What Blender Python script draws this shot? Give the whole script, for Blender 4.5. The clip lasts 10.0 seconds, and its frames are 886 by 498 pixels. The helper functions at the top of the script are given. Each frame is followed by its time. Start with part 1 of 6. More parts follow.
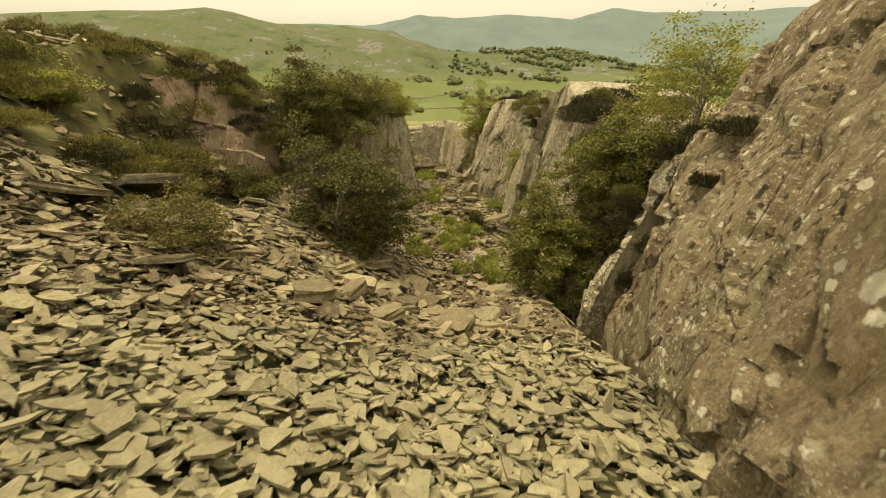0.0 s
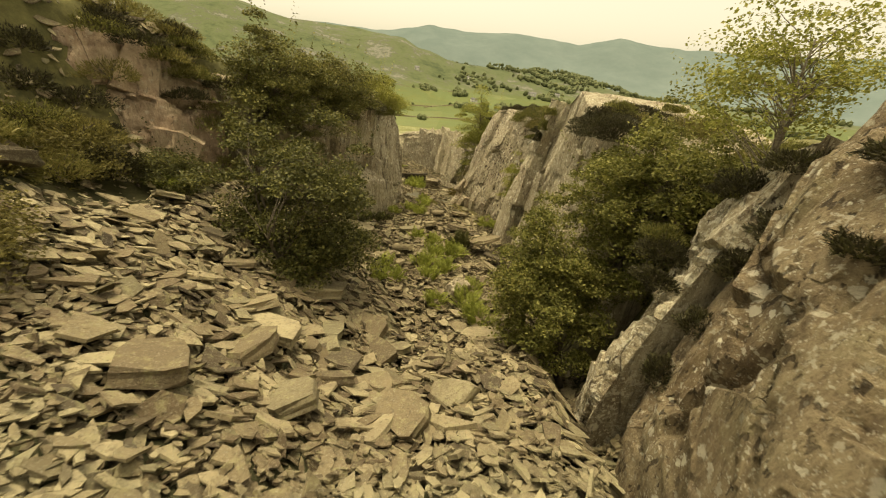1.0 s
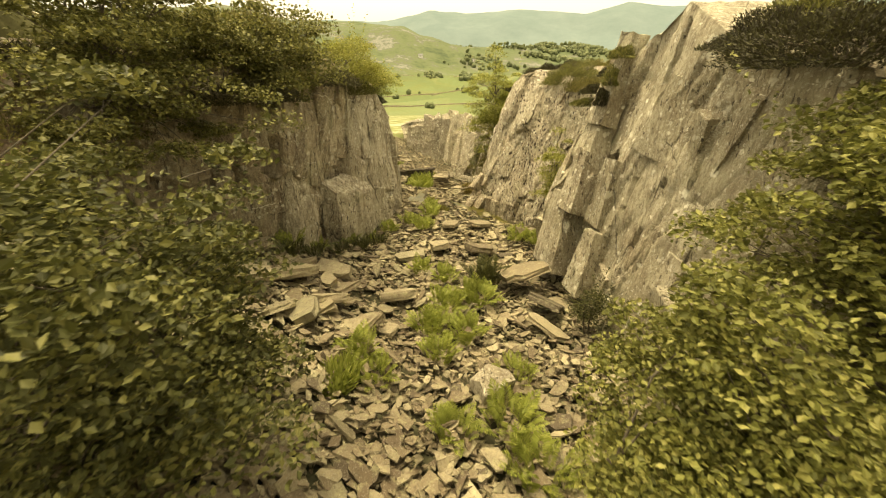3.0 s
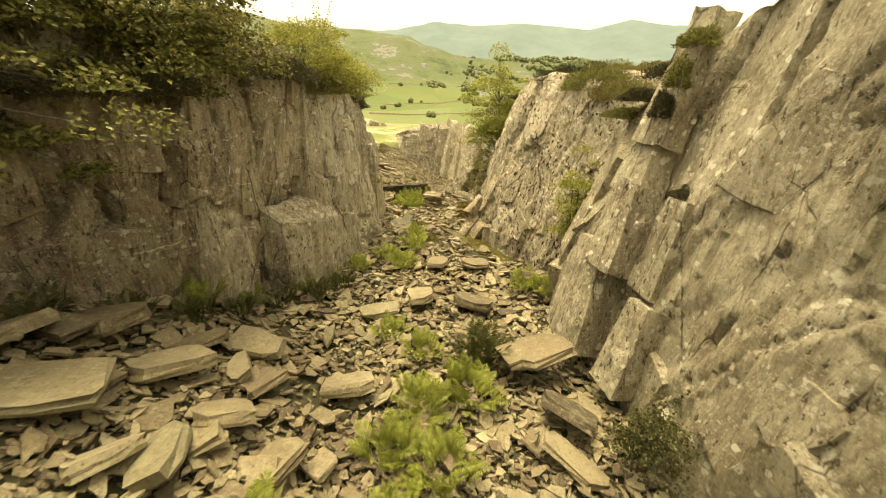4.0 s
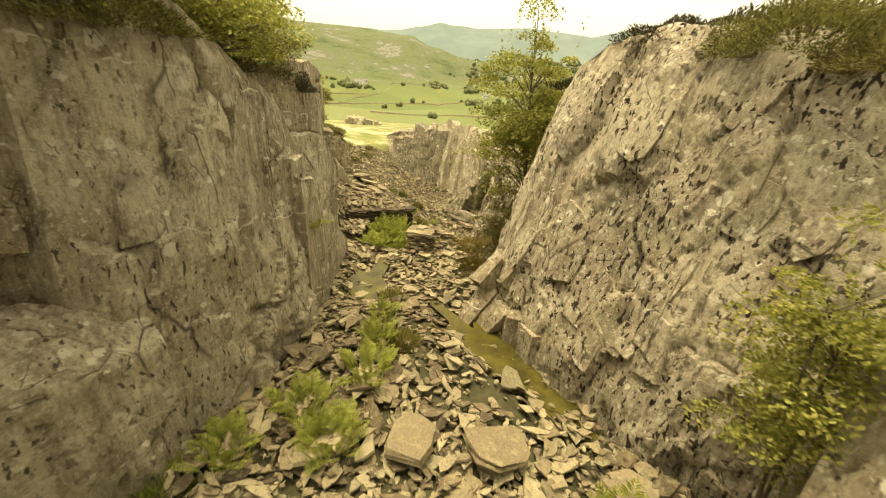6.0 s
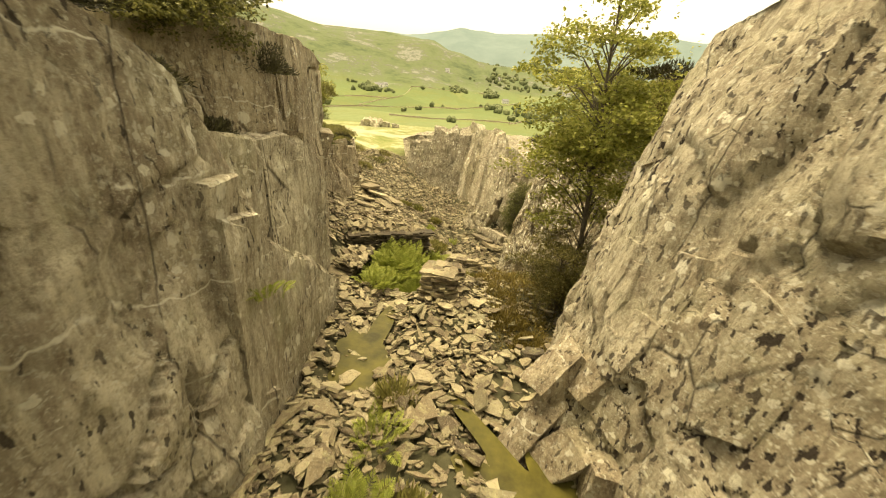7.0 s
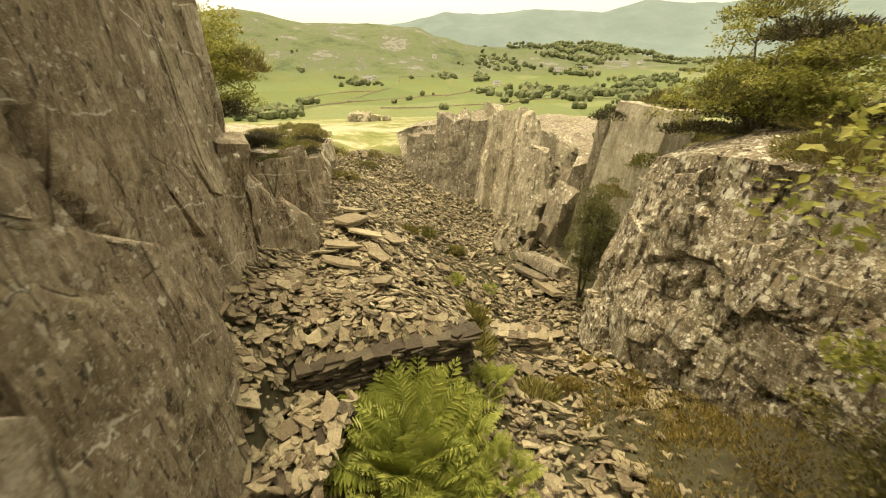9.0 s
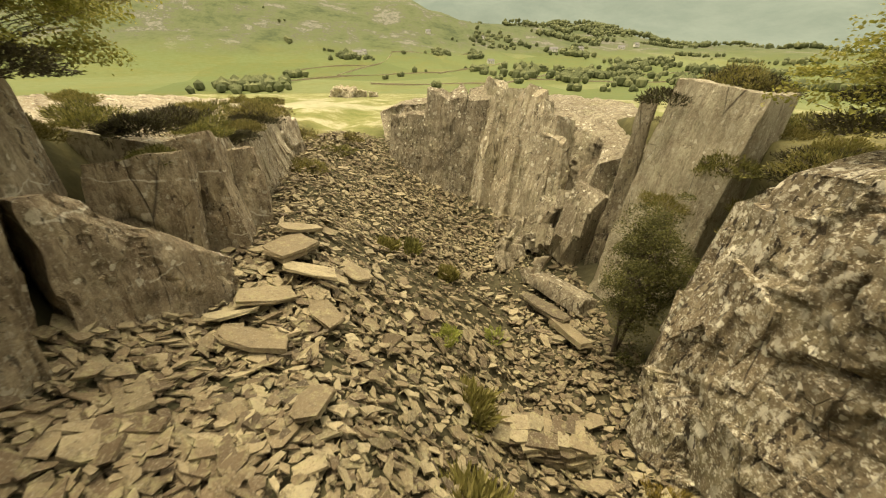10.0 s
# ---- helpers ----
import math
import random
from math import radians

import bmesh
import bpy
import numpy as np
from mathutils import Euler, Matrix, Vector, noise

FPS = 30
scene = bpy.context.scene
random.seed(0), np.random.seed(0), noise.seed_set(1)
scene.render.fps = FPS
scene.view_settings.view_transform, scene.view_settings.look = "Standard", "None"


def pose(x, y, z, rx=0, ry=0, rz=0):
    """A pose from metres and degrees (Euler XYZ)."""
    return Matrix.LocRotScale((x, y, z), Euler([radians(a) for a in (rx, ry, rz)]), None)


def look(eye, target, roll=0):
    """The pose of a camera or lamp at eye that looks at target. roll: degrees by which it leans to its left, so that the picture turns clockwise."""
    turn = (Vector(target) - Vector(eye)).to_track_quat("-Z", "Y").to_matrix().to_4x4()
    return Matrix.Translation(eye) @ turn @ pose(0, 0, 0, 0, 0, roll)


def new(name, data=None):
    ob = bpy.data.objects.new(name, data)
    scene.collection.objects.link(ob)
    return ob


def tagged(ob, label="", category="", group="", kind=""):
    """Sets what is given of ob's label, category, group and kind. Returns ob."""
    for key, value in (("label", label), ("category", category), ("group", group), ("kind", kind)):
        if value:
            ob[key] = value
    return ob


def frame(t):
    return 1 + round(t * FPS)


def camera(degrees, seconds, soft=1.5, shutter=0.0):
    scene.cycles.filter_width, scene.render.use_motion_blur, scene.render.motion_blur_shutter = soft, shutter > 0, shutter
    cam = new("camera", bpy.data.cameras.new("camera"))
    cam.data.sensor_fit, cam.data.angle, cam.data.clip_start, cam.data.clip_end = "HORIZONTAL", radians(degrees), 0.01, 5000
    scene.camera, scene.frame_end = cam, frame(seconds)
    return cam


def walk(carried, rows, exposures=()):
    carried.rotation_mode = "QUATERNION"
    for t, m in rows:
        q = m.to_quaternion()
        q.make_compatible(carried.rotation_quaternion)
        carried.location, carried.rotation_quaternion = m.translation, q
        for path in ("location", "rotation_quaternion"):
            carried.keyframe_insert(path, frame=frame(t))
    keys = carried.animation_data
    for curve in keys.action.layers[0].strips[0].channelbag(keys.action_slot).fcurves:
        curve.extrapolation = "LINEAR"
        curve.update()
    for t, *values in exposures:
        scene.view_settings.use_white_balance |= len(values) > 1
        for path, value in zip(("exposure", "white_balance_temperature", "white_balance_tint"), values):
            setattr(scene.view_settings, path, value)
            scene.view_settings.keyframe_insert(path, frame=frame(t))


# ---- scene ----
cam = camera(97.9, 10.0, soft=1.05, shutter=0.15)
METRES, EYE, TILT, LEAN, TURN = 26.0, 6.0, -24.0, 0.0, 0.0
ROWS = [
    (0.0, 0.0, 0.0, 0.0, -0.0, -0.0, -0.0),
    (0.5, 0.0073, 0.0372, 0.008, -0.91, 1.69, -2.48),
    (1.0, 0.014, 0.0765, 0.0175, -1.48, 1.39, -5.32),
    (1.5, 0.0172, 0.1176, 0.028, -1.16, 1.26, -4.24),
    (2.0, 0.0172, 0.1599, 0.0396, 0.16, 0.46, -4.03),
    (2.5, 0.0174, 0.2041, 0.0517, 1.54, -0.6, -0.43),
    (4.0, 0.0273, 0.3477, 0.0989, 1.15, 0.79, -2.24),
    (4.5, 0.0304, 0.3975, 0.1162, 0.19, 1.58, -4.81),
    (5.0, 0.0305, 0.4468, 0.1333, 0.39, 0.99, -4.43),
    (6.5, 0.0186, 0.5975, 0.1818, 0.88, 1.1, -4.1),
    (7.0, 0.0115, 0.6475, 0.1979, 2.79, 1.37, -6.09),
    (7.5, 0.0031, 0.6972, 0.2136, 3.05, 0.61, -5.64),
    (8.0, -0.0068, 0.7471, 0.2298, 3.38, 0.23, -5.36),
    (8.5, -0.0173, 0.7965, 0.2452, 3.99, 0.71, -4.02),
    (9.0, -0.0259, 0.8456, 0.2613, 3.55, -0.28, -0.61),
    (9.5, -0.0303, 0.8962, 0.2776, 3.22, -0.78, -0.86),
    (10.0, -0.0316, 0.9485, 0.2948, 2.03, -3.08, -1.82),
]
EXPO = [(0.0, 0.78, 9900, 4), (2.0, 0.86, 10200, 4), (2.5, 1.36, 10500, 4), (4.5, 1.54, 10400, 4), (6.5, 1.42, 10400, 4), (7.2, 1.56, 10200, 4), (8.5, 1.52, 9700, 6), (9.2, 1.2, 9300, 8), (10.0, 1.08, 9300, 8)]
walk(cam, [(t, pose(0, 0, EYE, TILT, LEAN, TURN) @ pose(METRES * x, METRES * y, METRES * z, 90 + pitch, roll, yaw)) for t, x, y, z, yaw, pitch, roll in ROWS], EXPO)

# ---- light: bright overcast day, sun behind thin cloud, high overhead ----
SUN_FROM = Vector((-0.12, 0.06, 1.0)).normalized()
world = bpy.data.worlds.new("overcast_sky")
scene.world = world
world.use_nodes = True
wn = world.node_tree
wn.nodes.clear()
sky = wn.nodes.new("ShaderNodeTexSky")
sky.sky_type = "NISHITA"
sky.sun_disc = False
sky.sun_elevation = math.asin(SUN_FROM.z)
sky.sun_rotation = math.atan2(SUN_FROM.x, SUN_FROM.y)
sky.dust_density, sky.air_density = 4.0, 1.0
hsv = wn.nodes.new("ShaderNodeHueSaturation")
hsv.inputs["Saturation"].default_value = 0.25
bg = wn.nodes.new("ShaderNodeBackground")
bg.inputs["Strength"].default_value = 0.15
wo = wn.nodes.new("ShaderNodeOutputWorld")
wn.links.new(sky.outputs[0], hsv.inputs["Color"])
veil = wn.nodes.new("ShaderNodeMixRGB")
veil.blend_type = "MULTIPLY"
veil.inputs[0].default_value = 1.0
veil.inputs[2].default_value = (1.0, 0.985, 0.93, 1)
wn.links.new(hsv.outputs[0], veil.inputs[1])
wn.links.new(veil.outputs[0], bg.inputs["Color"])
wn.links.new(bg.outputs[0], wo.inputs["Surface"])
sun = new("sun", bpy.data.lights.new("sun", "SUN"))
sun.data.energy, sun.data.angle, sun.data.color = 1.35, radians(28), (1.0, 0.95, 0.86)
sun.matrix_world = look(SUN_FROM * 50, (0, 0, 0))

# ---- materials ----
class Nodes:
    """Short hand for a node material; numbers, colours or sockets go in as inputs."""

    def __init__(self, name):
        self.m = bpy.data.materials.new(name)
        self.m.use_nodes = True
        self.t = self.m.node_tree
        self.t.nodes.clear()
        self.geo = self.t.nodes.new("ShaderNodeNewGeometry")
        self.pos = self.geo.outputs["Position"]
        self.island = self.geo.outputs["Random Per Island"]

    def add(self, kind, out=0, props=(), **ins):
        n = self.t.nodes.new(kind)
        for k, v in props:
            if k == "operation":
                n.operation = v
            elif k == "blend":
                n.blend_type = v
            elif k == "feature":
                n.feature = v
        for k, v in ins.items():
            s = n.inputs[int(k[1:])] if k[0] == "i" and k[1:].isdigit() else n.inputs[k.replace("_", " ")]
            if isinstance(v, bpy.types.NodeSocket):
                self.t.links.new(v, s)
            else:
                s.default_value = v
        return n.outputs[out]

    def scaled(self, sx, sy, sz, rot=(0, 0, 0)):
        n = self.t.nodes.new("ShaderNodeMapping")
        self.t.links.new(self.pos, n.inputs["Vector"])
        n.inputs["Scale"].default_value = (sx, sy, sz)
        n.inputs["Rotation"].default_value = [radians(a) for a in rot]
        return n.outputs[0]

    def noise(self, scale, detail=4, rough=0.6, vec=None):
        return self.add("ShaderNodeTexNoise", 0, Vector=vec or self.pos, Scale=scale, Detail=detail, Roughness=rough)

    def cells(self, scale, feature="F1", out=0, vec=None):
        return self.add("ShaderNodeTexVoronoi", out, (("feature", feature),), Vector=vec or self.pos, Scale=scale)

    def ramp(self, fac, *stops):
        n = self.t.nodes.new("ShaderNodeValToRGB")
        e = n.color_ramp.elements
        while len(e) < len(stops):
            e.new(0.5)
        for el, (p, c) in zip(e, stops):
            el.position = p
            el.color = (c, c, c, 1) if isinstance(c, (int, float)) else (*c, 1)
        self.t.links.new(fac, n.inputs[0])
        return n.outputs[0]

    def math(self, op, a, b=0.0):
        return self.add("ShaderNodeMath", 0, (("operation", op),), i0=a, i1=b)

    def mix(self, fac, a, b, blend="MIX"):
        a = a if isinstance(a, bpy.types.NodeSocket) else (*a, 1)
        b = b if isinstance(b, bpy.types.NodeSocket) else (*b, 1)
        return self.add("ShaderNodeMixRGB", 0, (("blend", blend),), i0=fac, i1=a, i2=b)

    def bump(self, height, strength, dist, normal=None):
        kw = {"Normal": normal} if normal else {}
        return self.add("ShaderNodeBump", 0, (), Height=height, Strength=strength, Distance=dist, **kw)

    def done(self, colour, rough=0.9, normal=None, spec=0.3, through_light=0.0, glow=None):
        p = self.t.nodes.new("ShaderNodeBsdfPrincipled")
        for k, v in (("Base Color", colour), ("Roughness", rough), ("Specular IOR Level", spec), ("Normal", normal)):
            if isinstance(v, bpy.types.NodeSocket):
                self.t.links.new(v, p.inputs[k])
            elif v is not None:
                p.inputs[k].default_value = (*v, 1) if isinstance(v, tuple) else v
        if glow:
            p.inputs["Emission Color"].default_value = (*glow[0], 1)
            p.inputs["Emission Strength"].default_value = glow[1]
        o = self.t.nodes.new("ShaderNodeOutputMaterial")
        shader = p.outputs[0]
        if through_light:
            tr = self.t.nodes.new("ShaderNodeBsdfTranslucent")
            self.t.links.new(colour, tr.inputs[0])
            mx = self.t.nodes.new("ShaderNodeMixShader")
            mx.inputs[0].default_value = through_light
            self.t.links.new(shader, mx.inputs[1])
            self.t.links.new(tr.outputs[0], mx.inputs[2])
            shader = mx.outputs[0]
        self.t.links.new(shader, o.inputs[0])
        return self.m


def rock_material(name, warm, pale, dark, lichen=0.5, dip=(0, 35, 20), pits=0.5, pit_cut=0.57, stain=0.5, plate=1.0, pit_size=6.0, zone=(0.35, 0.6), vein=0.0):
    """Riven slate: broad tones, grain drawn out along the dip, stains, dots of lichen, small dark pits and a few cracks."""
    g = Nodes(name)
    bent = g.add("ShaderNodeVectorMath", 0, (("operation", "MULTIPLY_ADD"),), i0=g.add("ShaderNodeTexNoise", 1, Vector=g.pos, Scale=1.4, Detail=4.0), i1=(0.1, 0.1, 0.1), i2=g.pos)

    def laid(sx, sy, sz):
        n = g.t.nodes.new("ShaderNodeMapping")
        g.t.links.new(bent, n.inputs["Vector"])
        n.inputs["Scale"].default_value = (sx, sy, sz)
        n.inputs["Rotation"].default_value = [radians(a) for a in dip]
        return n.outputs[0]

    def facets(vec, scale):
        """Riven facets: a tone for each and its own tilt as a height."""
        v = g.t.nodes.new("ShaderNodeTexVoronoi")
        v.inputs["Scale"].default_value = scale
        g.t.links.new(vec, v.inputs["Vector"])
        off = g.add("ShaderNodeVectorMath", 0, (("operation", "SUBTRACT"),), i0=vec, i1=v.outputs["Position"])
        tilt = g.add("ShaderNodeVectorMath", 0, (("operation", "SUBTRACT"),), i0=v.outputs["Color"], i1=(0.5, 0.5, 0.5))
        rise = g.add("ShaderNodeVectorMath", 1, (("operation", "DOT_PRODUCT"),), i0=off, i1=tilt)
        tone = g.add("ShaderNodeSeparateColor", 0, Color=v.outputs["Color"])
        step = g.add("ShaderNodeSeparateColor", 1, Color=v.outputs["Color"])
        return tone, g.math("ADD", rise, g.math("MULTIPLY", step, 0.12 / scale))

    wob = g.add("ShaderNodeVectorMath", 0, (("operation", "MULTIPLY_ADD"),), i0=g.add("ShaderNodeTexNoise", 1, Vector=g.pos, Scale=26.0, Detail=4.0), i1=(0.08, 0.08, 0.08), i2=g.pos)

    def dots(scale, share, size):
        """Round crusts in a share of the cells, each of its own size."""
        v = g.t.nodes.new("ShaderNodeTexVoronoi")
        v.inputs["Scale"].default_value = scale
        g.t.links.new(wob, v.inputs["Vector"])
        pick = g.add("ShaderNodeSeparateColor", 0, Color=v.outputs["Color"])
        wide = g.math("MULTIPLY", g.add("ShaderNodeSeparateColor", 1, Color=v.outputs["Color"]), size)
        inside = g.ramp(g.math("SUBTRACT", v.outputs["Distance"], wide), (0.0, 1), (0.05, 0))
        return g.math("MULTIPLY", inside, g.ramp(pick, (1 - share, 0), (1.02 - share, 1)))

    long = laid(1.0, 1.0, 0.2)
    tone1, rise1 = facets(long, 1.0)
    tone2, rise2 = facets(laid(1.3, 1.3, 0.4), 3.4)
    grain, mid, fine, grit = g.noise(5.5, 9, 0.72, laid(1.5, 1.5, 0.28)), g.noise(2.6, 8, 0.68), g.noise(24, 6, 0.75), g.noise(95, 3, 0.75)
    c = g.mix(g.ramp(g.noise(0.7, 6, 0.62), (0.36, 0), (0.64, 1)), warm, pale)
    c = g.mix(g.ramp(g.noise(0.45, 6, 0.65), (0.5, 0), (0.62, 0.5 * plate)), c, [0.5 * (a + b) for a, b in zip(warm, dark)])
    c = g.mix(g.ramp(tone1, (0.0, 0.35 * plate), (0.5, 0)), c, dark)
    c = g.mix(g.ramp(tone1, (0.6, 0), (1.0, 0.3 * plate)), c, pale)
    c = g.mix(g.ramp(tone2, (0.0, 0.28 * plate), (0.35, 0)), c, dark)
    c = g.mix(g.ramp(grain, (0.38, 0.6), (0.5, 0)), c, dark)
    c = g.mix(g.ramp(grain, (0.52, 0), (0.64, 0.75)), c, pale)
    mottle = g.noise(13, 7, 0.72, laid(1.4, 1.4, 0.6))
    c = g.mix(g.ramp(mottle, (0.38, 0.6), (0.46, 0)), c, dark)
    c = g.mix(g.ramp(mottle, (0.55, 0), (0.65, 0.6)), c, pale)
    # sooty runs down the face, a grey-green film and rust
    runs = g.noise(1.3, 7, 0.66, g.scaled(2.4, 2.4, 0.35))
    c = g.mix(g.ramp(runs, (0.5, 0), (0.66, stain)), c, dark)
    c = g.mix(g.ramp(g.noise(1.0, 7, 0.7), (0.52, 0), (0.66, 0.4)), c, (0.27, 0.27, 0.15))
    c = g.mix(g.ramp(g.noise(2.3, 7, 0.72), (0.54, 0), (0.68, 0.5)), c, (0.17, 0.115, 0.065))
    c = g.mix(g.ramp(mid, (0.35, 0.55), (0.46, 0)), c, dark)
    c = g.mix(g.ramp(fine, (0.34, 0.5), (0.48, 0)), c, dark)
    c = g.mix(g.ramp(fine, (0.54, 0), (0.68, 0.4)), c, pale)
    c = g.mix(g.ramp(grit, (0.32, 0.4), (0.46, 0)), c, dark)
    c = g.mix(g.ramp(grit, (0.58, 0), (0.72, 0.35)), c, pale)
    thick = zone[0] < 0.25
    crust = g.math("MULTIPLY", g.ramp(g.noise(7 if thick else 11, 7, 0.75), (0.53 if thick else 0.57, 0), (0.57 if thick else 0.62, 0.8)), g.ramp(g.noise(1.2, 3), (0.38 if thick else 0.5, 0), (0.52 if thick else 0.62, 1)))
    spots = g.math("MAXIMUM", g.math("MAXIMUM", dots(4.6, 0.2, 0.25), dots(11.0, 0.42, 0.34)), g.math("MAXIMUM", g.math("MAXIMUM", g.math("MULTIPLY", dots(27.0, 0.55, 0.42), 0.9), g.math("MULTIPLY", dots(52.0, 0.4, 0.45), 0.75)), crust))
    grown = g.ramp(g.noise(0.9, 4), (zone[0], 0.15), (zone[1], 1))
    c = g.mix(g.math("MULTIPLY", g.math("MULTIPLY", spots, grown), lichen), c, (0.72, 0.69, 0.55) if thick else (0.6, 0.57, 0.45))
    # the largest crusts are nearly white
    white = g.math("MAXIMUM", dots(3.0, 0.85, 0.24), dots(7.5, 0.7, 0.3))
    c = g.mix(g.math("MULTIPLY", g.math("MULTIPLY", white, g.ramp(g.noise(1.5, 4), (0.4, 0.15), (0.52, 1))), min(1.0, lichen * 0.95)), c, (0.74, 0.71, 0.57))
    if vein:
        # thin veins of quartz, nearly level
        sep = g.t.nodes.new("ShaderNodeSeparateXYZ")
        g.t.links.new(g.pos, sep.inputs[0])
        level = g.math("ADD", g.math("ADD", g.math("MULTIPLY", sep.outputs[2], 1.3), g.math("MULTIPLY", sep.outputs[1], 0.2)), g.math("MULTIPLY", g.noise(0.9, 5, 0.6), 0.9))
        line = g.math("ABSOLUTE", g.math("SUBTRACT", g.math("FRACT", level), 0.5))
        line = g.math("MULTIPLY", g.ramp(line, (0.006, 1), (0.02, 0)), g.ramp(g.noise(1.9, 5, 0.65), (0.51, 0), (0.56, 1)))
        c = g.mix(g.math("MULTIPLY", line, vein), c, (0.72, 0.69, 0.56))
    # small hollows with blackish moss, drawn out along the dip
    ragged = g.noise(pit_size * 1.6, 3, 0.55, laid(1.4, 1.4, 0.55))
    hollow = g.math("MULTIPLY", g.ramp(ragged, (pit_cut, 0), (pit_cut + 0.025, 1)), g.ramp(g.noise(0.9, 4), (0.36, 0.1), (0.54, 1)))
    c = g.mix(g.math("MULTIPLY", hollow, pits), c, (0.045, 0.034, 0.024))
    # cracks: long ones along the dip, short ones across
    cut1 = g.ramp(g.cells(1.0, "DISTANCE_TO_EDGE", 0, long), (0.0, 1), (0.01, 0))
    cut2 = g.math("MULTIPLY", g.ramp(g.cells(3.4, "DISTANCE_TO_EDGE", 0, laid(1.3, 1.3, 0.4)), (0.0, 1), (0.022, 0)), g.ramp(g.noise(1.6, 3), (0.54, 0), (0.62, 0.8)))
    joint = g.math("MAXIMUM", g.math("MULTIPLY", cut1, g.ramp(g.noise(1.1, 3), (0.46, 0), (0.56, 1))), cut2)
    c = g.mix(g.math("MULTIPLY", joint, 0.75), c, (0.035, 0.028, 0.02))
    h = g.math("ADD", g.math("MULTIPLY", rise1, 0.12 * plate), g.math("MULTIPLY", rise2, 0.2 * plate))
    h = g.math("ADD", h, g.math("ADD", g.math("ADD", g.math("MULTIPLY", grain, 0.1), g.math("MULTIPLY", mottle, 0.05)), g.math("ADD", g.math("MULTIPLY", fine, 0.03), g.math("MULTIPLY", grit, 0.006))))
    h = g.math("SUBTRACT", h, g.math("ADD", g.math("MULTIPLY", joint, 0.03), g.math("MULTIPLY", hollow, 0.05 * pits)))
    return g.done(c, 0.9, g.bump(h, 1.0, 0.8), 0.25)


ROCK = rock_material("brown_slab_rock", (0.25, 0.19, 0.115), (0.40, 0.33, 0.21), (0.12, 0.088, 0.056), 0.95, (0, 35, 20), 0.8, 0.605, 0.3, 0.8, 6.0)
ROCK_PALE = rock_material("pale_rock", (0.38, 0.332, 0.222), (0.58, 0.53, 0.385), (0.195, 0.153, 0.1), 1.0, (20, -15, 0), 0.75, 0.62, 0.4, 0.9, 9.0)
ROCK_PIT = rock_material("pitted_rock", (0.37, 0.318, 0.218), (0.58, 0.525, 0.385), (0.19, 0.148, 0.1), 0.85, (0, 35, 0), 1.0, 0.575, 0.35, 0.6, 8.0, (0.3, 0.5))
ROCK_DARK = rock_material("brown_wall_rock", (0.35, 0.28, 0.185), (0.56, 0.485, 0.34), (0.14, 0.106, 0.07), 0.75, (0, 8, 0), 0.75, 0.62, 0.6, 1.0, 8.0, (0.35, 0.6), 0.8)
ROCK_LEFT = rock_material("grey_beige_rock", (0.45, 0.39, 0.275), (0.66, 0.605, 0.45), (0.19, 0.148, 0.1), 0.8, (0, 8, 0), 0.85, 0.62, 0.6, 0.9, 8.0, (0.35, 0.6), 0.9)
ROCK_LICHEN = rock_material("lichened_rock", (0.25, 0.2, 0.122), (0.42, 0.36, 0.24), (0.095, 0.07, 0.045), 1.0, (0, 25, 0), 0.9, 0.59, 0.5, 0.8, 7.0, (0.15, 0.35))
ROCK_CRUST = rock_material("crusted_rock", (0.4, 0.345, 0.225), (0.6, 0.545, 0.39), (0.18, 0.138, 0.09), 1.0, (20, -15, 0), 0.8, 0.59, 0.4, 0.9, 8.0, (0.15, 0.35))
ROCK_SMOOTH = rock_material("smooth_grey_slate", (0.36, 0.325, 0.225), (0.50, 0.465, 0.335), (0.2, 0.165, 0.11), 0.6, (0, 20, 0), 0.5, 0.66, 0.3, 0.5, 8.0)
ROCK_COLUMN = rock_material("upright_slate", (0.25, 0.215, 0.145), (0.40, 0.36, 0.255), (0.115, 0.09, 0.06), 0.7, (0, 12, 0), 0.7, 0.61, 0.5, 0.9, 6.0)
ROCK_PINK = rock_material("pink_brown_rock", (0.43, 0.315, 0.22), (0.54, 0.42, 0.3), (0.27, 0.185, 0.13), 0.25, (0, 20, 0), 0.5, 0.63)


